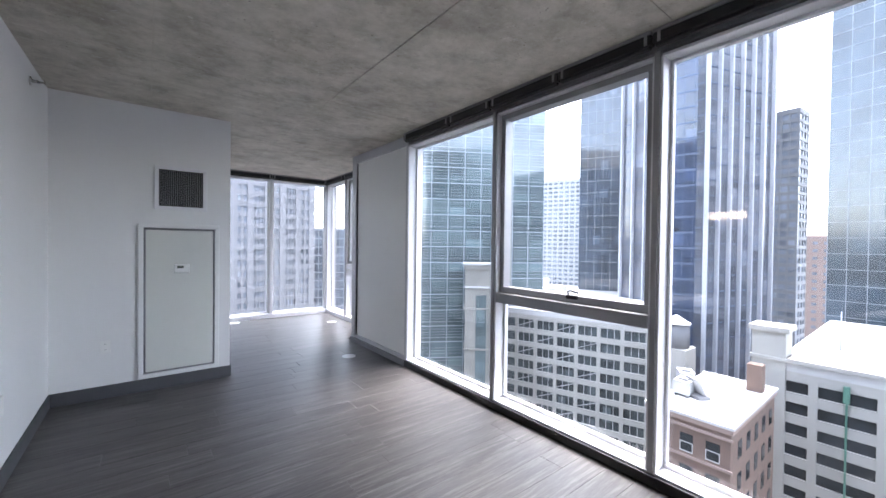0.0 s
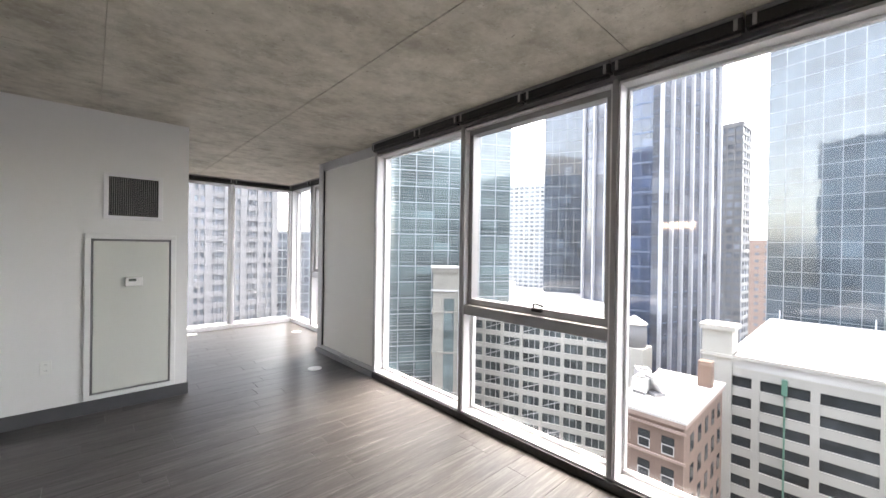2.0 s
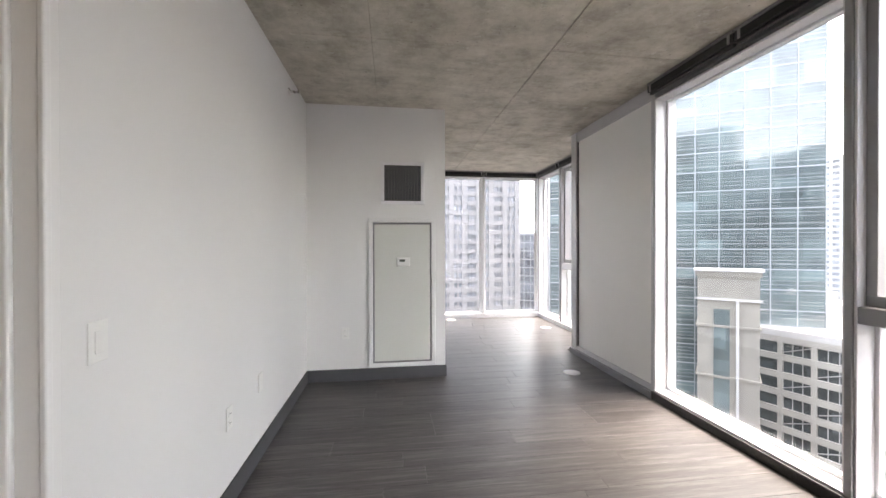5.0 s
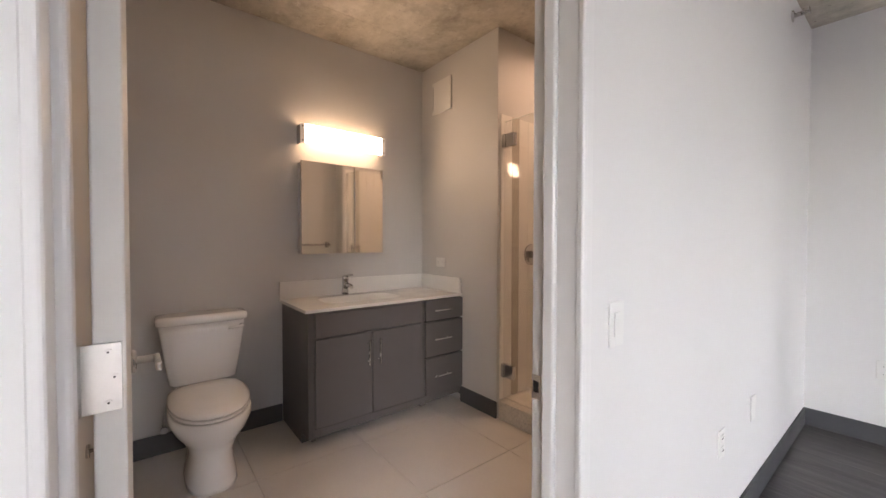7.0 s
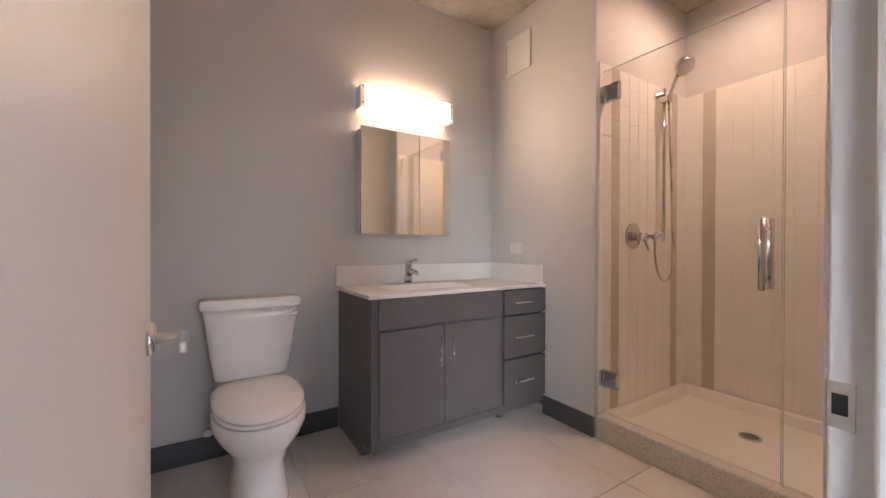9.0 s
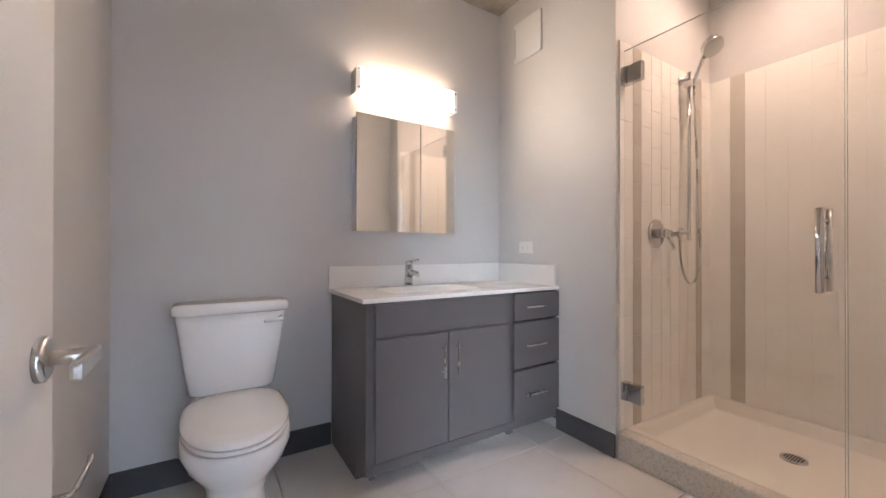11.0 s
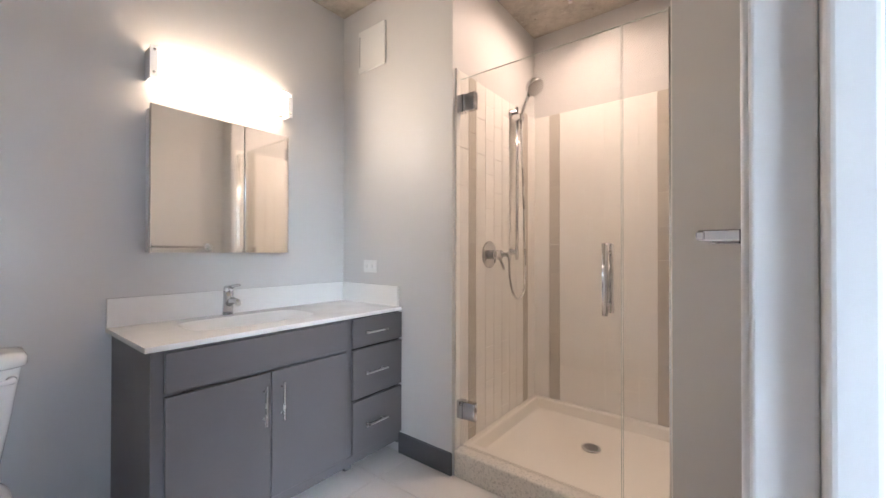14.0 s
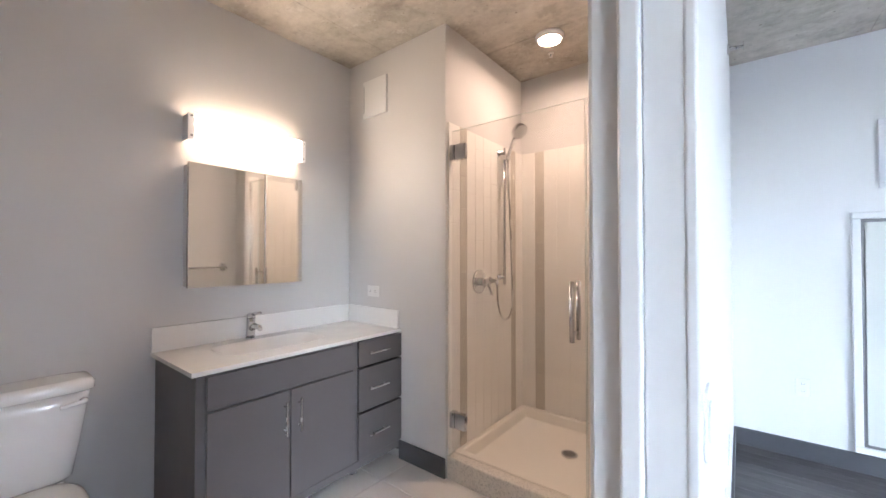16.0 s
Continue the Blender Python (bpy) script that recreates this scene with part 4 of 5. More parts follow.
part("hose", bar([(-2.14, 1.56, 0.2), (-2.14, 1.56, 0.25), (-2.13, 1.58, 0.36), (-2.11, 1.61, 0.46)], 0.006, 8), STEEL, vs_)

tp = thing("paper_holder", "chrome open-arm toilet paper holder", "paper holder", (-1.4, YB0, 0.5))
part("rose", bar([(-1.37, YB0, 0.5), (-1.37, YB0 + 0.01, 0.5)], 0.024, 18), CHROME, tp)
part("arm", bar([(-1.37, YB0 + 0.01, 0.5), (-1.37, YB0 + 0.06, 0.5), (-1.375, YB0 + 0.07, 0.5), (-1.39, YB0 + 0.073, 0.5), (-1.52, YB0 + 0.073, 0.5), (-1.528, YB0 + 0.073, 0.52)], 0.007, 10), CHROME, tp)

tb = thing("towel_bar", "chrome square towel bar on bathroom wall", "towel bar", (XI - 0.03, 2.92, 1.2))
for y in (2.8, 3.25):
    part("post", rbox(XI - 0.082, XI - 0.01, y - 0.012, y + 0.012, 1.203, 1.227, 0.003), CHROME, tb)
    part("rose", rbox(XI - 0.01, XI, y - 0.022, y + 0.022, 1.18, 1.25, 0.003), CHROME, tb)
part("rail", rbox(XI - 0.086, XI - 0.07, 2.785, 3.265, 1.206, 1.224, 0.003), CHROME, tb)

# ---- shower ----
sb = thing("shower_tray", "cream moulded shower base with speckled curb", "shower tray", ((SX0 + SX1) / 2, 3.9, BZ), kind="")
part("curb", rbox(SX0 + 0.002, SX1 - 0.002, 3.388, 3.47, BZ - 0.009, 0.165, 0.008, 3), CURB, sb, "speckled grey curb")


def pan_mesh():
    bm = bmesh.new()
    x0, x1, y0, y1 = SX0 + 0.002, SX1 - 0.002, 3.47, SY1 - 0.002
    def sq(i, z):
        return [bm.verts.new(p) for p in ((x0 + i, y0 + i, z), (x1 - i, y0 + i, z), (x1 - i, y1 - i, z), (x0 + i, y1 - i, z))]
    rows = [sq(0, BZ), sq(0, 0.165), sq(0.03, 0.167), sq(0.04, 0.16), sq(0.06, 0.105), sq(0.08, 0.1), sq(0.3, 0.093)]
    for a, b in zip(rows, rows[1:]):
        for k in range(4):
            bm.faces.new((a[k], a[(k + 1) % 4], b[(k + 1) % 4], b[k]))
    bm.faces.new(rows[-1])
    return bm


part("pan", pan_mesh(), PAN, sb)
DRX, DRY = -0.8, 3.98
dr = part("drain", loft([ring(DRX, DRY, 0.052, 0.052, 0.09, 28), ring(DRX, DRY, 0.052, 0.052, 0.098, 28), ring(DRX, DRY, 0.047, 0.047, 0.101, 28)]), CHROME, sb, "round chrome drain grate")
for k in range(7):
    w = 0.036 * math.sqrt(max(0.05, 1 - ((k - 3) / 3.6) ** 2))
    part("slot", boxes((DRX - 0.034 + k * 0.0105, DRX - 0.029 + k * 0.0105, DRY - w, DRY + w, 0.1005, 0.1018)), DARKSLOT, dr)

GY = 3.43
sd = thing("shower_enclosure", "frameless clear glass shower enclosure with chrome hardware", "shower enclosure", (-0.9, GY, 0.165))
leaf = part("glass_leaf", rbox(-1.296, -0.52, GY - 0.005, GY + 0.005, 0.178, 2.075, 0.0015), SHOWERGLASS, sd, "clear glass leaf")
leaf.visible_shadow = False
part("leaf_edge", boxes((-0.5205, -0.5195, GY - 0.0045, GY + 0.0045, 0.178, 2.075)), GLASSEDGE, sd)
part("top_edge", boxes((-1.296, -0.5215, GY - 0.0045, GY + 0.0045, 2.0755, 2.0765)), GLASSEDGE, sd)
for z in (0.37, 1.945):
    hb = part("hinge_plate", rbox(-1.275, -1.2, GY - 0.016, GY + 0.016, z - 0.045, z + 0.045, 0.003), CHROME, sd, "chrome glass hinge")
    part("hinge_block", rbox(SX0 + 0.001, -1.272, GY - 0.022, GY + 0.022, z - 0.045, z + 0.045, 0.003), CHROME, hb)
hd = part("pull", bar([(-0.57, GY - 0.045, 0.93), (-0.57, GY - 0.045, 1.215)], 0.012, 16), CHROME, sd, "chrome tubular pull")
part("pull", bar([(-0.57, GY + 0.045, 0.93), (-0.57, GY + 0.045, 1.215)], 0.012, 16), CHROME, sd, "chrome tubular pull")
for z in (0.97, 1.175):
    part("standoff", bar([(-0.57, GY - 0.045, z), (-0.57, GY + 0.045, z)], 0.008, 10), CHROME, hd)
pg = part("glass_sheet", rbox(-0.513, SX1 - 0.008, GY - 0.005, GY + 0.005, 0.17, 2.075, 0.0015), SHOWERGLASS, sd, "clear glass sheet")
pg.visible_shadow = False
part("channel", boxes((SX1 - 0.016, SX1 - 0.001, GY - 0.011, GY - 0.006, 0.167, 2.08), (SX1 - 0.016, SX1 - 0.001, GY + 0.006, GY + 0.011, 0.167, 2.08)), CHROME, sd, "chrome wall channel")
part("top_edge", boxes((-0.513, SX1 - 0.017, GY - 0.0045, GY + 0.0045, 2.0755, 2.0765)), GLASSEDGE, sd)
part("sheet_edge", boxes((-0.5145, -0.5135, GY - 0.0045, GY + 0.0045, 0.17, 2.075)), GLASSEDGE, sd)

WX = SX0 + 0.0075   # tiled face of the side wall
sv = thing("shower_valve", "chrome round shower mixer with lever", "shower valve", (WX, 3.725, 1.16))
part("plate", bar([(WX, 3.725, 1.164), (WX + 0.006, 3.725, 1.164), (WX + 0.012, 3.725, 1.164)], [0.078, 0.078, 0.07], 36), CHROME, sv)
part("hub", bar([(WX + 0.012, 3.725, 1.164), (WX + 0.06, 3.725, 1.164), (WX + 0.068, 3.725, 1.164)], [0.026, 0.026, 0.02], 20), CHROME, sv)
part("lever", bar([(WX + 0.055, 3.725, 1.164), (WX + 0.062, 3.74, 1.15), (WX + 0.075, 3.755, 1.1), (WX + 0.08, 3.758, 1.075)], [0.012, 0.011, 0.009, 0.008], 12), CHROME, sv)
hs = thing("hand_shower", "chrome hand shower on slide bar with hose", "shower", (WX, 3.98, 1.1))
part("slide_bar", bar([(WX + 0.05, 3.98, 1.13), (WX + 0.05, 3.98, 2.09)], 0.01, 12), CHROME, hs)
for z in (1.18, 2.06):
    part("wall_mount", bar([(WX, 3.98, z), (WX + 0.012, 3.98, z), (WX + 0.013, 3.98, z), (WX + 0.055, 3.98, z)], [0.022, 0.022, 0.012, 0.014], 16), CHROME, hs)
part("slider", rbox(WX + 0.03, WX + 0.09, 3.955, 4.005, 2.0, 2.04, 0.008), CHROME, hs)
part("wand", bar([(WX + 0.075, 3.985, 2.0), (WX + 0.085, 3.99, 2.06), (WX + 0.11, 4.0, 2.14), (WX + 0.14, 4.01, 2.2)], [0.011, 0.012, 0.012, 0.016], 14), CHROME, hs)
part("spray_head", bar([(WX + 0.13, 4.0, 2.225), (WX + 0.15, 3.993, 2.205), (WX + 0.172, 3.985, 2.183), (WX + 0.176, 3.983, 2.178)], [0.022, 0.05, 0.056, 0.05], 26), CHROME, hs, "chrome spray head")
part("outlet_elbow", bar([(WX, 3.86, 1.164), (WX + 0.01, 3.86, 1.164), (WX + 0.011, 3.86, 1.164), (WX + 0.05, 3.86, 1.164), (WX + 0.058, 3.86, 1.155), (WX + 0.06, 3.86, 1.13)], [0.026, 0.026, 0.014, 0.014, 0.013, 0.011], 14), CHROME, hs)
HOSE_KNOTS = [Vector(p) for p in ((WX + 0.06, 3.86, 1.2), (WX + 0.06, 3.86, 1.13), (WX + 0.062, 3.864, 1.02), (WX + 0.066, 3.9, 0.925), (WX + 0.07, 3.962, 0.888), (WX + 0.074, 4.025, 0.93), (WX + 0.076, 4.048, 1.04),
                                  (WX + 0.078, 4.035, 1.22), (WX + 0.08, 4.012, 1.5), (WX + 0.078, 3.995, 1.8), (WX + 0.075, 3.985, 2.0), (WX + 0.075, 3.985, 2.1))]
hose = []
for a, b, c, d in zip(HOSE_KNOTS, HOSE_KNOTS[1:], HOSE_KNOTS[2:], HOSE_KNOTS[3:]):
    for k in range(6):
        u = k / 6
        hose.append(0.5 * (2 * b + (c - a) * u + (2 * a - 5 * b + 4 * c - d) * u * u + (3 * b - a - 3 * c + d) * u ** 3))
hose.append(HOSE_KNOTS[-2])
part("hose", bar(hose, 0.007, 10), STEEL, hs, "flexible steel hose")

dl = thing("downlight", "round lit ceiling downlight in white trim", "ceiling light", (-0.876, 3.886, H - 0.012))
part("trim_ring", loft([ring(-0.876, 3.886, 0.088, 0.088, H - 0.001, 36), ring(-0.876, 3.886, 0.087, 0.087, H - 0.01, 36), ring(-0.876, 3.886, 0.074, 0.074, H - 0.03, 36), ring(-0.876, 3.886, 0.07, 0.07, H - 0.03, 36), ring(-0.876, 3.886, 0.069, 0.069, H - 0.006, 36)]), PLASTIC, dl)
part("lens", loft([ring(-0.876, 3.886, 0.067, 0.067, H - 0.008, 36), ring(-0.876, 3.886, 0.06, 0.06, H - 0.013, 36)]), DOWN, dl, "glowing warm lens")
cs = thing("ceiling_sprinkler", "small white ceiling sprinkler in the shower", "sprinkler", (-0.95, 4.08, H - 0.03))
part("cup", bar([(-0.95, 4.08, H), (-0.95, 4.08, H - 0.006)], 0.02, 18), STEEL, cs)
part("head", bar([(-0.95, 4.08, H - 0.01), (-0.95, 4.08, H - 0.026), (-0.95, 4.08, H - 0.027), (-0.95, 4.08, H - 0.029)], [0.007, 0.006, 0.012, 0.012], 12), STEEL, cs)


# ---- the city outside ----
GROUND = -46.0
solid("ground", boxes((-400, 3000, -2000, 2500, GROUND - 1, GROUND)), ASPHALT, "grey asphalt streets far below", "ground", "structure")


def polar(az, r):
    return Vector((0.65 + r * math.sin(radians(az)), 0.48 + r * math.cos(radians(az)), 0))


def building(name, label, p0, p1, depth, z1, core, skin, floor_h, band, bay, pier, proud=0.25, z0=GROUND, roof=None, sides=(True, True), pier_skin=None, parapet=0.0, pier_proud=None):
    """A block whose front runs from p0 to p1 (seen from the room, left to right): a glazed core with floor bands and piers in front of it."""
    p0, p1 = Vector(p0), Vector(p1)
    along = (p1 - p0).to_2d()
    width = along.length
    rz = math.degrees(math.atan2(along.y, along.x))
    b = thing(name, label, "building", (p0.x, p0.y, z0))
    b.rotation_euler = (0, 0, radians(rz))
    h = z1 - z0
    pier_skin = pier_skin or skin
    pp_ = pier_proud if pier_proud is not None else proud
    def put(pname, bm, m, lab=""):
        o = new(pname, mesh_of(pname, bm, m))
        o.parent = b
        return tagged(o, lab)
    put("core", boxes((0, width, 0, depth, 0, h)), core, "glazed core")
    put("roof", boxes((-proud, width + proud, -proud, depth + proud, h, h + 0.5 + parapet)), roof or skin)
    nb = int(h / floor_h)
    fb = mesh_of("floor_band", boxes((-proud, width + proud, -proud, 0, 0, band)), skin)
    sb_ = mesh_of("floor_band", boxes((0, proud, 0, depth, 0, band)), skin)
    for k in range(nb + 1):
        z = h - k * floor_h - band if k else h - band
        if z < 0:
            break
        piece("floor_band", fb, b, 0, 0, z)
        if sides[0]:
            piece("floor_band", sb_, b, -proud, 0, z)
        if sides[1]:
            piece("floor_band", sb_, b, width, 0, z)
    if bay:
        n = max(1, round(width / bay))
        vb = mesh_of("pier", boxes((-pier / 2, pier / 2, -pp_ - 0.02, 0, 0, h)), pier_skin)
        for k in range(n + 1):
            piece("pier", vb, b, k * width / n, 0, 0)
        m = max(1, round(depth / bay))
        vs = mesh_of("pier", boxes((-pp_ - 0.02, pp_ + 0.02, -pier / 2, pier / 2, 0, h)), pier_skin)
        for k in range(1, m + 1):
            if sides[0]:
                piece("pier", vs, b, 0, k * depth / m, 0)
            if sides[1]:
                piece("pier", vs, b, width, k * depth / m, 0)
    return b


park = building("parking_block", "white precast block with long dark window bands", polar(47.5, 94.5) + (polar(47.5, 94.5) - polar(66.6, 87.3)) * 0.35, polar(66.6, 87.3), 60, -15.0, PARKGLASS, PALECONC, 3.25, 1.15, 4.75, 0.75, 0.5, roof=ROOFWHITE, parapet=0.6)
PBW = (polar(47.5, 94.5) - polar(66.6, 87.3)).length * 1.35
PBB = PBW / round(PBW / 4.75)
# pale bars that rise slantwise across the window bays
DIAGBAR = mesh_of("ramp_rail", bar([(0, 0, 0), (PBB * 1.6, 0, 2.9)], 0.1, 6), WHITEBLDG)
SASH = mesh_of("window_bar", boxes((-0.06, 0.06, -0.08, 0.02, 0, 2.1)), WHITEBLDG)
for k in range(9):
    for u in range(3, round(PBW / 4.75)):
        zb = 31.0 - 1.15 - k * 3.25 - 2.1
        if (u + k) % 2 and u + 2 < round(PBW / 4.75):
            piece("ramp_rail", DIAGBAR, park, u * PBB, -0.2, zb + 0.2)
        piece("window_bar", SASH, park, (u + 0.36) * PBB, 0, zb)
        piece("window_bar", SASH, park, (u + 0.66) * PBB, 0, zb)
TEAL0, TEAL1 = polar(29.5, 92), polar(52.8, 100)
TEAL0 = TEAL0 + (TEAL0 - TEAL1) * 0.25
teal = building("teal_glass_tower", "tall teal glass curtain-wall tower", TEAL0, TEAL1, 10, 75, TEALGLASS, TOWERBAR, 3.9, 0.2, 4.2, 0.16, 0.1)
SLAT = mesh_of("spandrel_line", boxes((0, (TEAL1 - TEAL0).length, -0.05, 0, 0, 0.055)), TOWERBAR)
for k in range(28):
    for dz in (0.85, 1.0, 1.6, 2.3, 3.0):
        if (k * 7 + int(dz * 10)) % 5:
            piece("spandrel_line", SLAT, teal, 0, 0, 75 - GROUND - 3.9 * (k + 1) + dz)
building("glass_mid_rise", "pale glass mid-rise between the towers", polar(17.0, 172), polar(23.6, 168), 14, 7, HAZEGLASS, TOWERBAR, 3.6, 0.5, 3.0, 0.3, 0.1)
building("apartment_tower", "distant white apartment tower with balcony bands", polar(52.6, 250), polar(57.9, 245), 25, 42, HAZEGLASS, WHITEBLDG, 2.7, 1.25, 3.2, 0.9, 0.5)
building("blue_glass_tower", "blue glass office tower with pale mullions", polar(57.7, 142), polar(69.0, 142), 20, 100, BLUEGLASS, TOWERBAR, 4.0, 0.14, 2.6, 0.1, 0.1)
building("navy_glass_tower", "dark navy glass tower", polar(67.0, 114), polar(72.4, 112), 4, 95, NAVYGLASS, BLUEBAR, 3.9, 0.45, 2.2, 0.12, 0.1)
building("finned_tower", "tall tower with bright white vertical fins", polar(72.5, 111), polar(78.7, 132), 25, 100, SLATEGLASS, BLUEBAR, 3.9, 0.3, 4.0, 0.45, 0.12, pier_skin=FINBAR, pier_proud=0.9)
building("banded_tower", "grey precast tower with dark window bands", polar(78.8, 190), polar(81.0, 188), 10, 52, HAZEGLASS, GREYBLDG, 3.3, 1.3, 3.0, 0.5, 0.3)
building("brick_tower", "distant pink brick apartment building", polar(81.2, 230), polar(83.8, 228), 20, 6.5, HAZEGLASS, PINKBRICK, 3.3, 2.0, 3.2, 1.9, 0.2)
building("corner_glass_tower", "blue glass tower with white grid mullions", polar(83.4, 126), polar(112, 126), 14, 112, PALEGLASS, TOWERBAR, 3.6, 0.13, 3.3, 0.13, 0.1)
stone = building("stone_tower", "buff stone office tower with paired windows", (-65, 133, 0), (49.7, 142, 0), 30, 87, STONEGLASS, BUFF, 3.6, 1.75, 0, 0, 0.35)
STW, STH = math.hypot(114.7, 9), 87 - GROUND
stone_pier = mesh_of("pier", boxes((-1.05, 1.05, -0.42, 0, 0, STH)), BUFF)
stone_post = mesh_of("mullion_post", boxes((-0.4, 0.4, -0.3, 0, 0, STH)), BUFF)
stone_rib = mesh_of("rib", boxes((-0.16, 0.16, -0.28, 0, 0, STH)), BUFF)
for k in range(int(STW / 10.5) + 1):
    x = STW - 1.05 - k * 10.5
    for dx in (0, -5.0):
        piece("pier", stone_pier, stone, x + dx, 0, 0)
    piece("mullion_post", stone_post, stone, x - 2.5, 0, 0)
    for dx in (-6.5, -7.6, -8.7):
        piece("rib", stone_rib, stone, x + dx, 0, 0)

# city blocks behind the rooms, out of direct view, added to be mirrored in the towers across the street
# stands in for the home tower's own mirror image, moved back from the rooms
building("slate_glass_tower", "out-of-view stand-in for the home tower, grey glass with pale floor bands", (-30, -34, 0), (-30, 56, 0), 20, 60, BLOCKGLASS, GREYBLDG, 7.0, 1.3, 0, 0, 0.1)
building("rooftop_plant_room", "out-of-view pale plant room on top of the home tower stand-in", (-31, -30, 0), (-31, 18, 0), 16, 73, PALECONC, PALECONC, 9.0, 0.3, 0, 0, 0.05, z0=60.5)
building("south_tower", "out-of-view buff stone tower added across the side street", polar(136, 92), polar(160, 88), 20, 44, HAZEGLASS, BUFF, 3.5, 1.3, 9.0, 1.2, 0.2)
building("south_glass_tower", "out-of-view teal glass tower added across the side street", polar(166, 104), polar(194, 104), 15, 70, TEALGLASS, TOWERBAR, 3.6, 0.5, 12.0, 0.3, 0.1)
building("southwest_block", "out-of-view pale precast block added behind the home tower stand-in", polar(202, 66), polar(234, 66), 15, 32, HAZEGLASS, PALECONC, 3.4, 1.5, 3.6, 1.0, 0.3)
building("west_tower", "out-of-view grey banded tower added behind the home tower stand-in", polar(246, 78), polar(286, 82), 20, 56, HAZEGLASS, GREYBLDG, 3.6, 1.4, 12.0, 0.9, 0.2)

stair = building("stair_tower", "cream precast stair tower beside the white block", polar(41.4, 84), polar(47.4, 84), 5, -3.6, STAIRCONC, STAIRCONC, 9.0, 0.4, 0, 0, 0.3, roof=STAIRCONC)
SHH = -3.6 - GROUND
for nm, rows, mt, lab in (("stair_window", [(2.4, 4.7, -0.12, 0.05, 0, SHH - 6.2)], TEALGLASS, "tall green stair window"),
                          ("coping", [(-0.6, 9.4, -0.6, 5.6, SHH + 0.5, SHH + 0.9)], WHITEBLDG, "pale coping"),
                          ("ledge", [(-0.4, 9.2, -0.42, -0.3, SHH - 4.6, SHH - 4.2)], WHITEBLDG, "thin ledge"),
                          ("side_rib", [(5.6, 6.0, -0.5, -0.3, 0, SHH - 4.6)], WHITEBLDG, "upright rib")):
    o = new(nm, mesh_of(nm, boxes(*rows), mt))
    o.parent = stair
    tagged(o, lab)
pent = thing("rooftop_penthouse", "low white penthouse on the flat roof", "rooftop structure", (*polar(50, 118).to_2d(), -14.5))
for n, rows in (("block", [(0, 14, -6, 6, 0, 3.2)]), ("upper_block", [(3, 9, -3, 4, 3.2, 5.6)]), ("curb", [(-8, -1, -4, 3, 0, 1.2)])):
    o = new(n, mesh_of(n, boxes(*rows), ROOFWHITE))
    o.parent = pent

gar = building("parking_garage", "cream concrete parking garage with dark open decks", (72, 12.9, 0), (72, -26, 0), 46, -15.75, DARKGLASS, PALECONC, 2.95, 1.35, 0, 0, 0.4, roof=ROOFWHITE, parapet=1.15)


def gpart(name, rows, m, lab=""):
    o = new(name, mesh_of(name, boxes(*rows), m))
    o.parent = gar
    return tagged(o, lab)


GH = -15.75 - GROUND
GR = GH + 1.65
gpier = mesh_of("pier", boxes((-0.46, 0.46, -0.5, 0, 0, GH)), PALECONC)
for k in range(6):
    piece("pier", gpier, gar, 3.2 + k * 6.2, 0, 0)
gpart("downpipe", [(6.25, 6.45, -0.62, -0.42, 0, GH - 0.6)], GREENPIPE, "thin green downpipe")
gpart("rain_hopper", [(6.05, 6.65, -0.95, -0.4, GH - 2.6, GH - 0.5)], GREENPIPE, "green rainwater hopper")
gpart("corner_pier", [(-3.4, 0.4, -0.7, 3.4, 0, GR + 3.6)], PALECONC, "solid corner pier")
gpart("cornice", [(-3.8, 0.8, -1.1, 3.8, GR + 3.6, GR + 4.3)], PALECONC, "moulded cornice cap")
gpart("cornice", [(-3.6, 0.6, -0.95, 3.6, GR - 0.5, GR)], PALECONC, "moulded pier ledge")
gpart("cornice", [(0.6, 39.4, -0.95, 0.3, GR - 0.35, GR + 0.12)], PALECONC, "moulded cornice")
gpart("roof_curb", [(8, 18, 16, 16.5, GR, GR + 1.3), (8, 18, 23, 23.5, GR, GR + 1.3), (8, 8.5, 16.5, 23, GR, GR + 1.3), (17.5, 18, 16.5, 23, GR, GR + 1.3)], ROOFWHITE, "roof opening curb")
for x in (4.5, 15):
    o = new("roof_post", mesh_of("roof_post", bar([(x, 12, GR - 0.1), (x, 12, GR + 6)], 0.09, 8), TOWERBAR))
    o.parent = gar

br = thing("brick_block", "brown brick low-rise with white roof", "building", (48.0, 12.6, GROUND))


def bpart(name, rows, m, lab="", parent=None):
    o = new(name, mesh_of(name, boxes(*rows), m))
    o.parent = parent or br
    return tagged(o, lab)


BT = -17.3 - GROUND
bpart("wall", [(0, 18, 0, 8.3, 0, BT)], BRICK, "brown brick wall")
bpart("roof", [(0.3, 17.7, 0.3, 8.1, BT, BT + 0.15)], ROOFWHITE, "white roof membrane")
for r in ((-0.35, 0.3, -0.35, 8.5, BT, BT + 0.3), (0.3, 18.2, -0.35, 0.3, BT, BT + 0.3), (17.7, 18.2, 0.3, 8.3, BT, BT + 0.3)):
    bpart("parapet", [r], ROOFWHITE, "pale coping")
bpart("cornice", [(-0.25, 18.1, -0.25, -0.002, BT - 0.55, BT - 0.002), (-0.25, -0.002, -0.002, 8.4, BT - 0.55, BT - 0.002)], PINKBRICK, "moulded brick cornice")
bpart("string_course", [(-0.2, 0, -0.2, 8.3, BT - 1.3, BT - 1.0)], PINKBRICK)
bpart("string_course", [(-0.2, 0, -0.2, 8.3, BT - 4.6, BT - 4.3)], PINKBRICK)
win = mesh_of("window", boxes((-0.06, 0.05, 0, 1.3, 0, 1.9)), DARKGLASS)
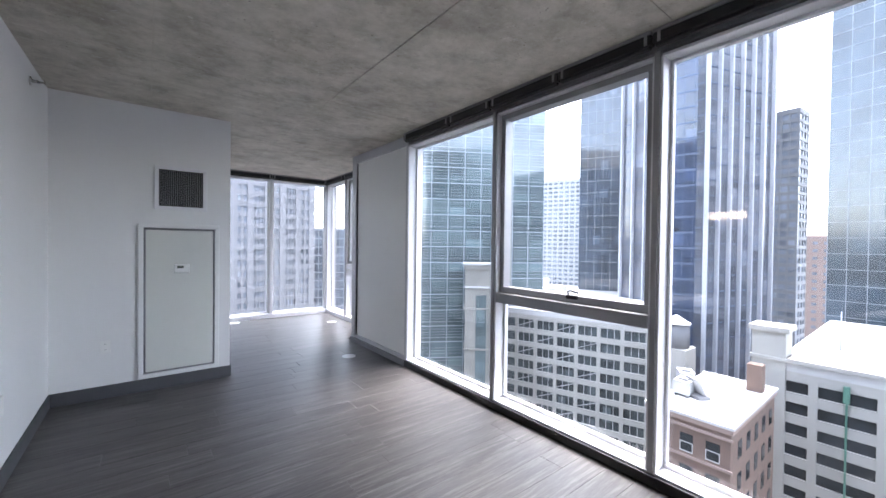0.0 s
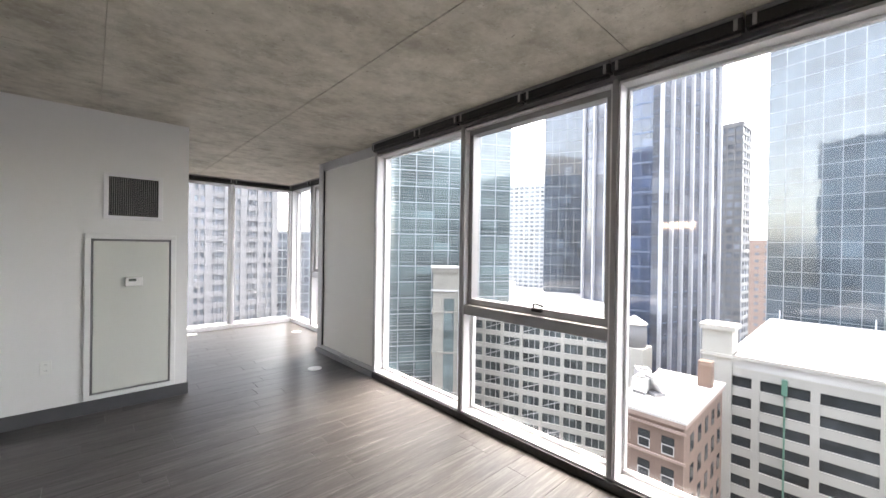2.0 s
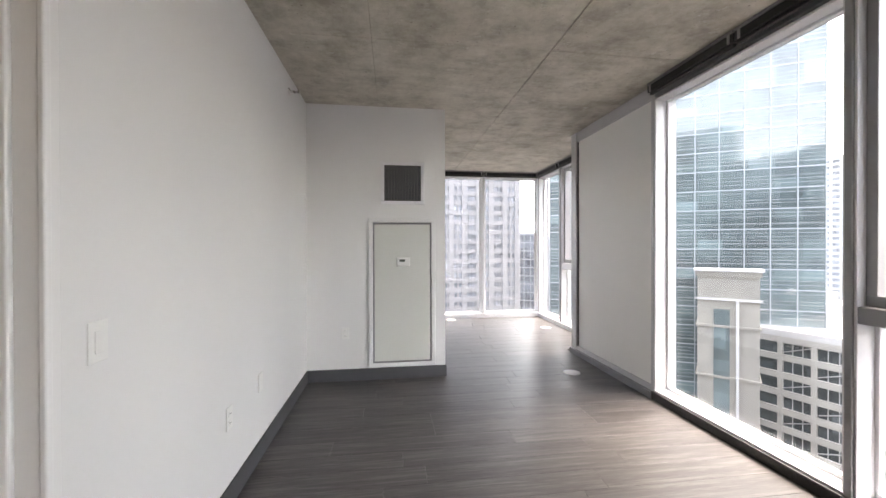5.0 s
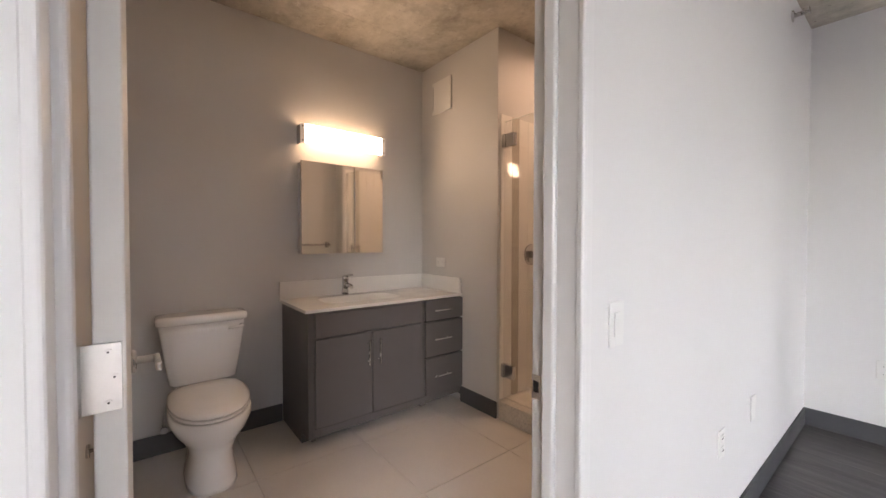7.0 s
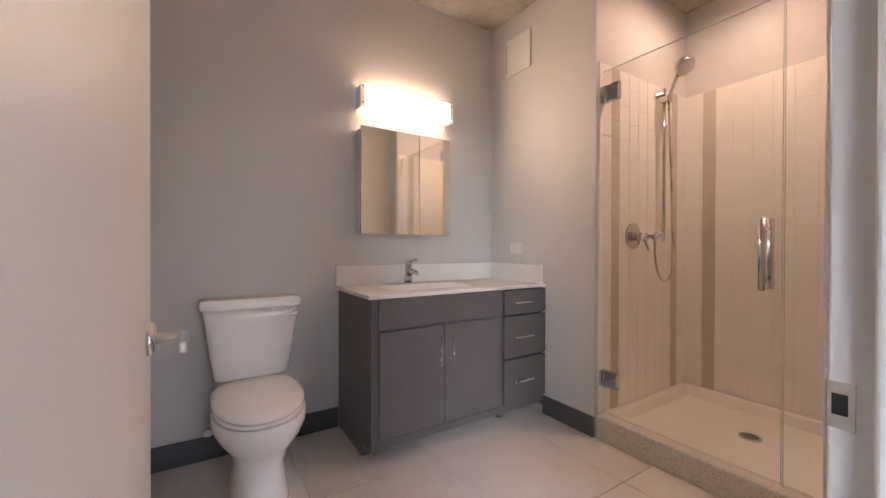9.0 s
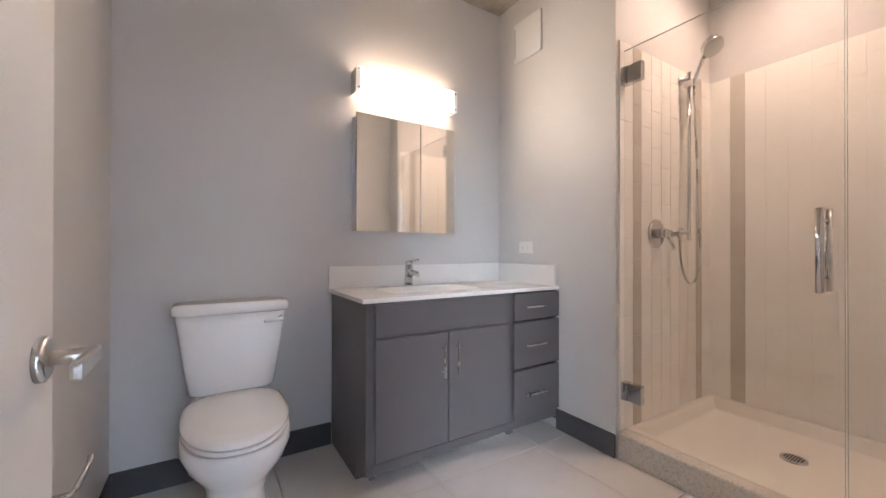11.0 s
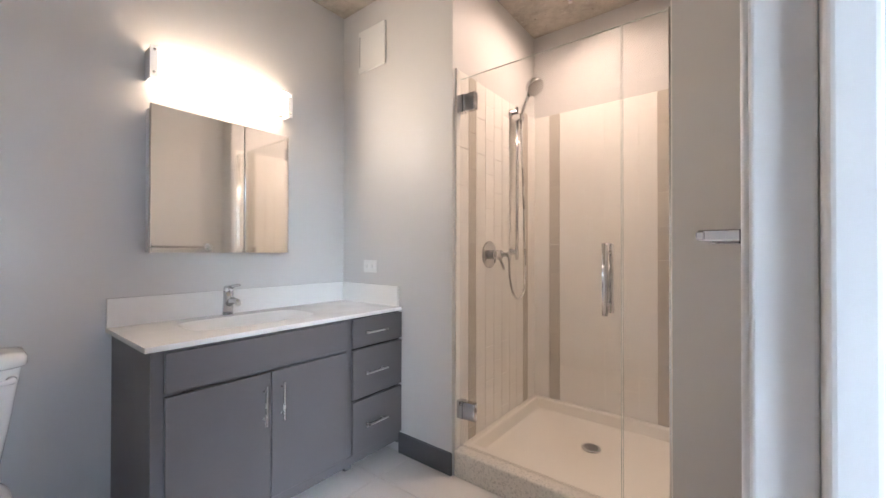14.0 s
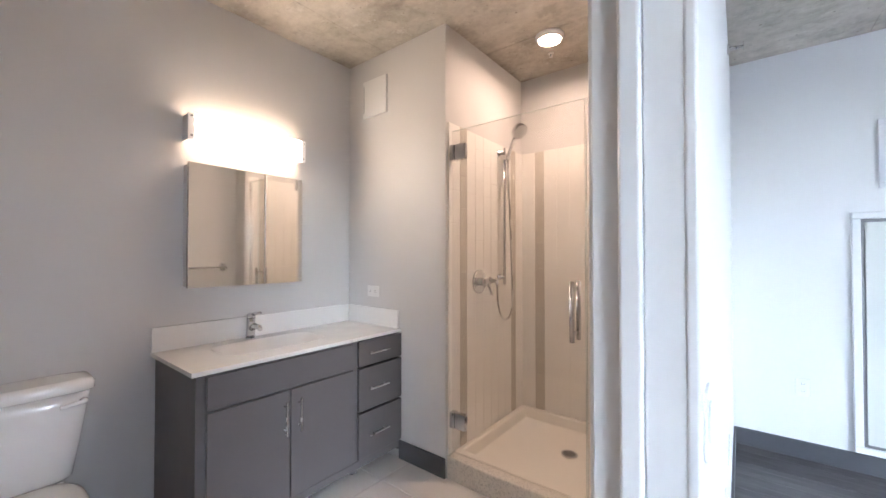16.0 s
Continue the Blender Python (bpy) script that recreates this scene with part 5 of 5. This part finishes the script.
rail_ = mesh_of("sash_bar", boxes((-0.1, -0.06, 0, 1.3, 0.9, 1.0), (-0.1, -0.06, 0, 0.08, 0, 0.9), (-0.1, -0.06, 1.22, 1.3, 0, 0.9), (-0.1, -0.06, 0, 1.3, -0.12, 0)), WHITEBLDG)
for row in range(4):
    for c in range(5):
        o = None if c > 2 else piece("window", win, br, 0, 0.9 + c * 2.5, BT - 3.9 - row * 3.5)
        if o:
            piece("sash_bar", rail_, o, 0, 0, 0)
        if c < 5:
            o = piece("window", win, br, 2.4 + c * 3.2, 0, BT - 3.9 - row * 3.5, -90)
            piece("sash_bar", rail_, o, 0, 0, 0)
bpart("chimney", [(14.5, 16, 0.6, 2.2, BT, BT + 3.6)], BRICK)
hv = thing("rooftop_unit", "pale rooftop air handler on the brick building", "rooftop unit", (53, 18.2, BT + GROUND + 0.15))
for n, rows, m in (("casing", [(0, 2.4, 0, 1.8, 0.3, 1.9)], WHITEBLDG), ("skid", [(0.1, 2.3, 0.1, 0.3, 0, 0.3), (0.1, 2.3, 1.5, 1.7, 0, 0.3)], GREYBLDG), ("fan_ring", [(0.5, 1.5, 0.4, 1.4, 1.9, 2.1)], GREYBLDG)):
    o = new(n, mesh_of(n, boxes(*rows), m))
    o.parent = hv
hv2 = copy_thing(hv, pose(57.5, 19.0, BT + GROUND + 0.15, 0, 0, 30))
sk = thing("roof_hatch", "tilted white roof hatch panel on the brick building", "roof hatch", (55, 17.6, BT + GROUND + 0.15))
o = new("lid", mesh_of("lid", boxes((-1.2, 1.2, -0.08, 0.08, 0, 2.6)), WHITEBLDG))
o.parent, o.rotation_euler = sk, (radians(-25), 0, radians(60))
o = new("curb", mesh_of("curb", boxes((-1.3, 1.3, -0.2, 1.4, 0, 0.4)), GREYBLDG))
o.parent, o.rotation_euler = sk, (0, 0, radians(60))

wt_ = thing("water_tank", "dark wooden rooftop water tank with conical roof", "water tank", (*polar(69.8, 74).to_2d(), GROUND))
tz = -13.6 - GROUND
o = new("tower", mesh_of("tower", boxes((-2.2, 2.2, -2.2, 2.2, 0, tz - 1.5)), PALECONC))
o.parent = wt_
o = new("barrel", mesh_of("barrel", loft([ring(0, 0, 1.9, 1.9, tz - 1.5, 24), ring(0, 0, 1.95, 1.95, tz + 0.5, 24), ring(0, 0, 1.85, 1.85, tz + 2.4, 24)]), GREYBLDG))
o.parent = wt_
o = new("cap", mesh_of("cap", loft([ring(0, 0, 2.15, 2.15, tz + 2.4, 24), ring(0, 0, 2.1, 2.1, tz + 2.5, 24), ring(0, 0, 0.08, 0.08, tz + 3.8, 24)]), ROOFWHITE))
o.parent = wt_


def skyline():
    """Far city blocks all round the horizon; their pale colour stands in for haze."""
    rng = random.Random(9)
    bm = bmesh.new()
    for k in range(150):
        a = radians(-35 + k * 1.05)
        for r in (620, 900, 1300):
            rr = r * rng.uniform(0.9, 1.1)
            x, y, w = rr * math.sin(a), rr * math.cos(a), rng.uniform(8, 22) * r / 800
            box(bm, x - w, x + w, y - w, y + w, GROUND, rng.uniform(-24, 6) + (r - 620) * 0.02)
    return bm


tagged(solid("backdrop", skyline(), HAZE, "distant city blocks along the horizon with haze painted into their colour", "skyline", "structure"))

# ---- pieces: shower tiles, floor tiles, planks ----
TOP_T = 2.13
COLS = [("w", 0.115), ("a", 0.075)] + [("w", 0.097)] * 6 + [("a", 0.075), ("w", 0.115)]
tile_meshes = {}


def tile_mesh(kind, w, h):
    key = (kind, round(w, 4), round(h, 4))
    if key not in tile_meshes:
        g, e = 0.0009, 0.0016
        bm = bmesh.new()
        a = [bm.verts.new(p) for p in ((g, 0, g), (w - g, 0, g), (w - g, 0, h - g), (g, 0, h - g))]
        b = [bm.verts.new(p) for p in ((g, -0.0022, g), (w - g, -0.0022, g), (w - g, -0.0022, h - g), (g, -0.0022, h - g))]
        c = [bm.verts.new(p) for p in ((g + e, -0.003, g + e), (w - g - e, -0.003, g + e), (w - g - e, -0.003, h - g - e), (g + e, -0.003, h - g - e))]
        for p, q in ((a, b), (b, c)):
            for k in range(4):
                bm.faces.new((p[k], p[(k + 1) % 4], q[(k + 1) % 4], q[k]))
        bm.faces.new(c)
        tile_meshes[key] = mesh_of("tile", bm, ATILE if kind == "a" else WTILE)
    return tile_meshes[key]


def tiled(name, label, x, y, rz, length):
    """Upright tile columns along a wall, from (x, y) in the direction rz, facing its right-hand side."""
    bed = solid(name, boxes((0, length, -0.0045, 0, 0.168, TOP_T)), WGROUT, label, "tiled wall", "structure")
    bed.matrix_basis = pose(x, y, 0, 0, 0, rz)
    scale = length / sum(w for _, w in COLS)
    u = 0.0
    for i, (kind, w) in enumerate(COLS):
        w *= scale
        z, first = TOP_T, True
        while z > 0.168 + 0.02:
            h = 0.2 if not (first and i % 2) else 0.1
            h = min(h, z - 0.168)
            ob = piece("tile", tile_mesh(kind, w, h), bed, u, -0.0045, z - h)
            z, first = z - h, False
        u += w
    return bed


tiled("wall_tile_left", "white upright wall tiles with taupe stripes", SX0, 3.402, 90, SY1 - 3.402)
tiled("wall_tile_back", "white upright wall tiles with taupe stripes", SX0, SY1, 0, SX1 - SX0)
tiled("wall_tile_right", "white upright wall tiles with taupe stripes", SX1, SY1, -90, SY1 - 3.402)


def slab_mesh(w, d, t, m):
    e = 0.0012
    bm = bmesh.new()
    a = [bm.verts.new(p) for p in ((0, 0, -t), (w, 0, -t), (w, d, -t), (0, d, -t))]
    b = [bm.verts.new(p) for p in ((0, 0, -e), (w, 0, -e), (w, d, -e), (0, d, -e))]
    c = [bm.verts.new(p) for p in ((e, e, 0), (w - e, e, 0), (w - e, d - e, 0), (e, d - e, 0))]
    for p, q in ((a, b), (b, c)):
        for k in range(4):
            bm.faces.new((p[k], p[(k + 1) % 4], q[(k + 1) % 4], q[k]))
    bm.faces.new(c)
    return mesh_of("slab", bm, m)


slabs = {}


def lay(name, parent, x0, x1, y0, y1, t, m, gap, z=0.0):
    if x1 - x0 < 0.02 or y1 - y0 < 0.015:
        return
    key = (m.name, round(x1 - x0, 3), round(y1 - y0, 3))
    if key not in slabs:
        slabs[key] = slab_mesh(x1 - x0 - 2 * gap, y1 - y0 - 2 * gap, t, m)
    piece(name, slabs[key], parent, x0 + gap, y0 + gap, z)


S = 0.61
for i in range(-3, 3):
    for j in range(-4, 2):
        x0, y0 = -0.985 + i * S, 3.14 + j * S
        lay("floor_tile", bath_floor, max(x0, XV), min(x0 + S, -0.1), max(y0, YB0), min(y0 + S, YB1 + (0.009 if x0 > SX0 - S else 0.0)), 0.009, FTILE, 0.0016, BZ)

rng = random.Random(4)
PW, PL = 0.178, 1.22
row, y = 0, -2.0 - 14 * PW
while y < YF:
    y1 = min(y + PW, YF)
    xe = XF if y > 5.7 else XW - 0.02
    x = -0.06 - rng.uniform(0, 0.9)
    while x < xe:
        lay("plank", floor, max(x, -0.06 if DJ0 < y1 and y < DJ1 else 0.0), min(x + PL, xe), y, y1, 0.011, PLANK, 0.0005)
        x += PL
    y, row = y1, row + 1
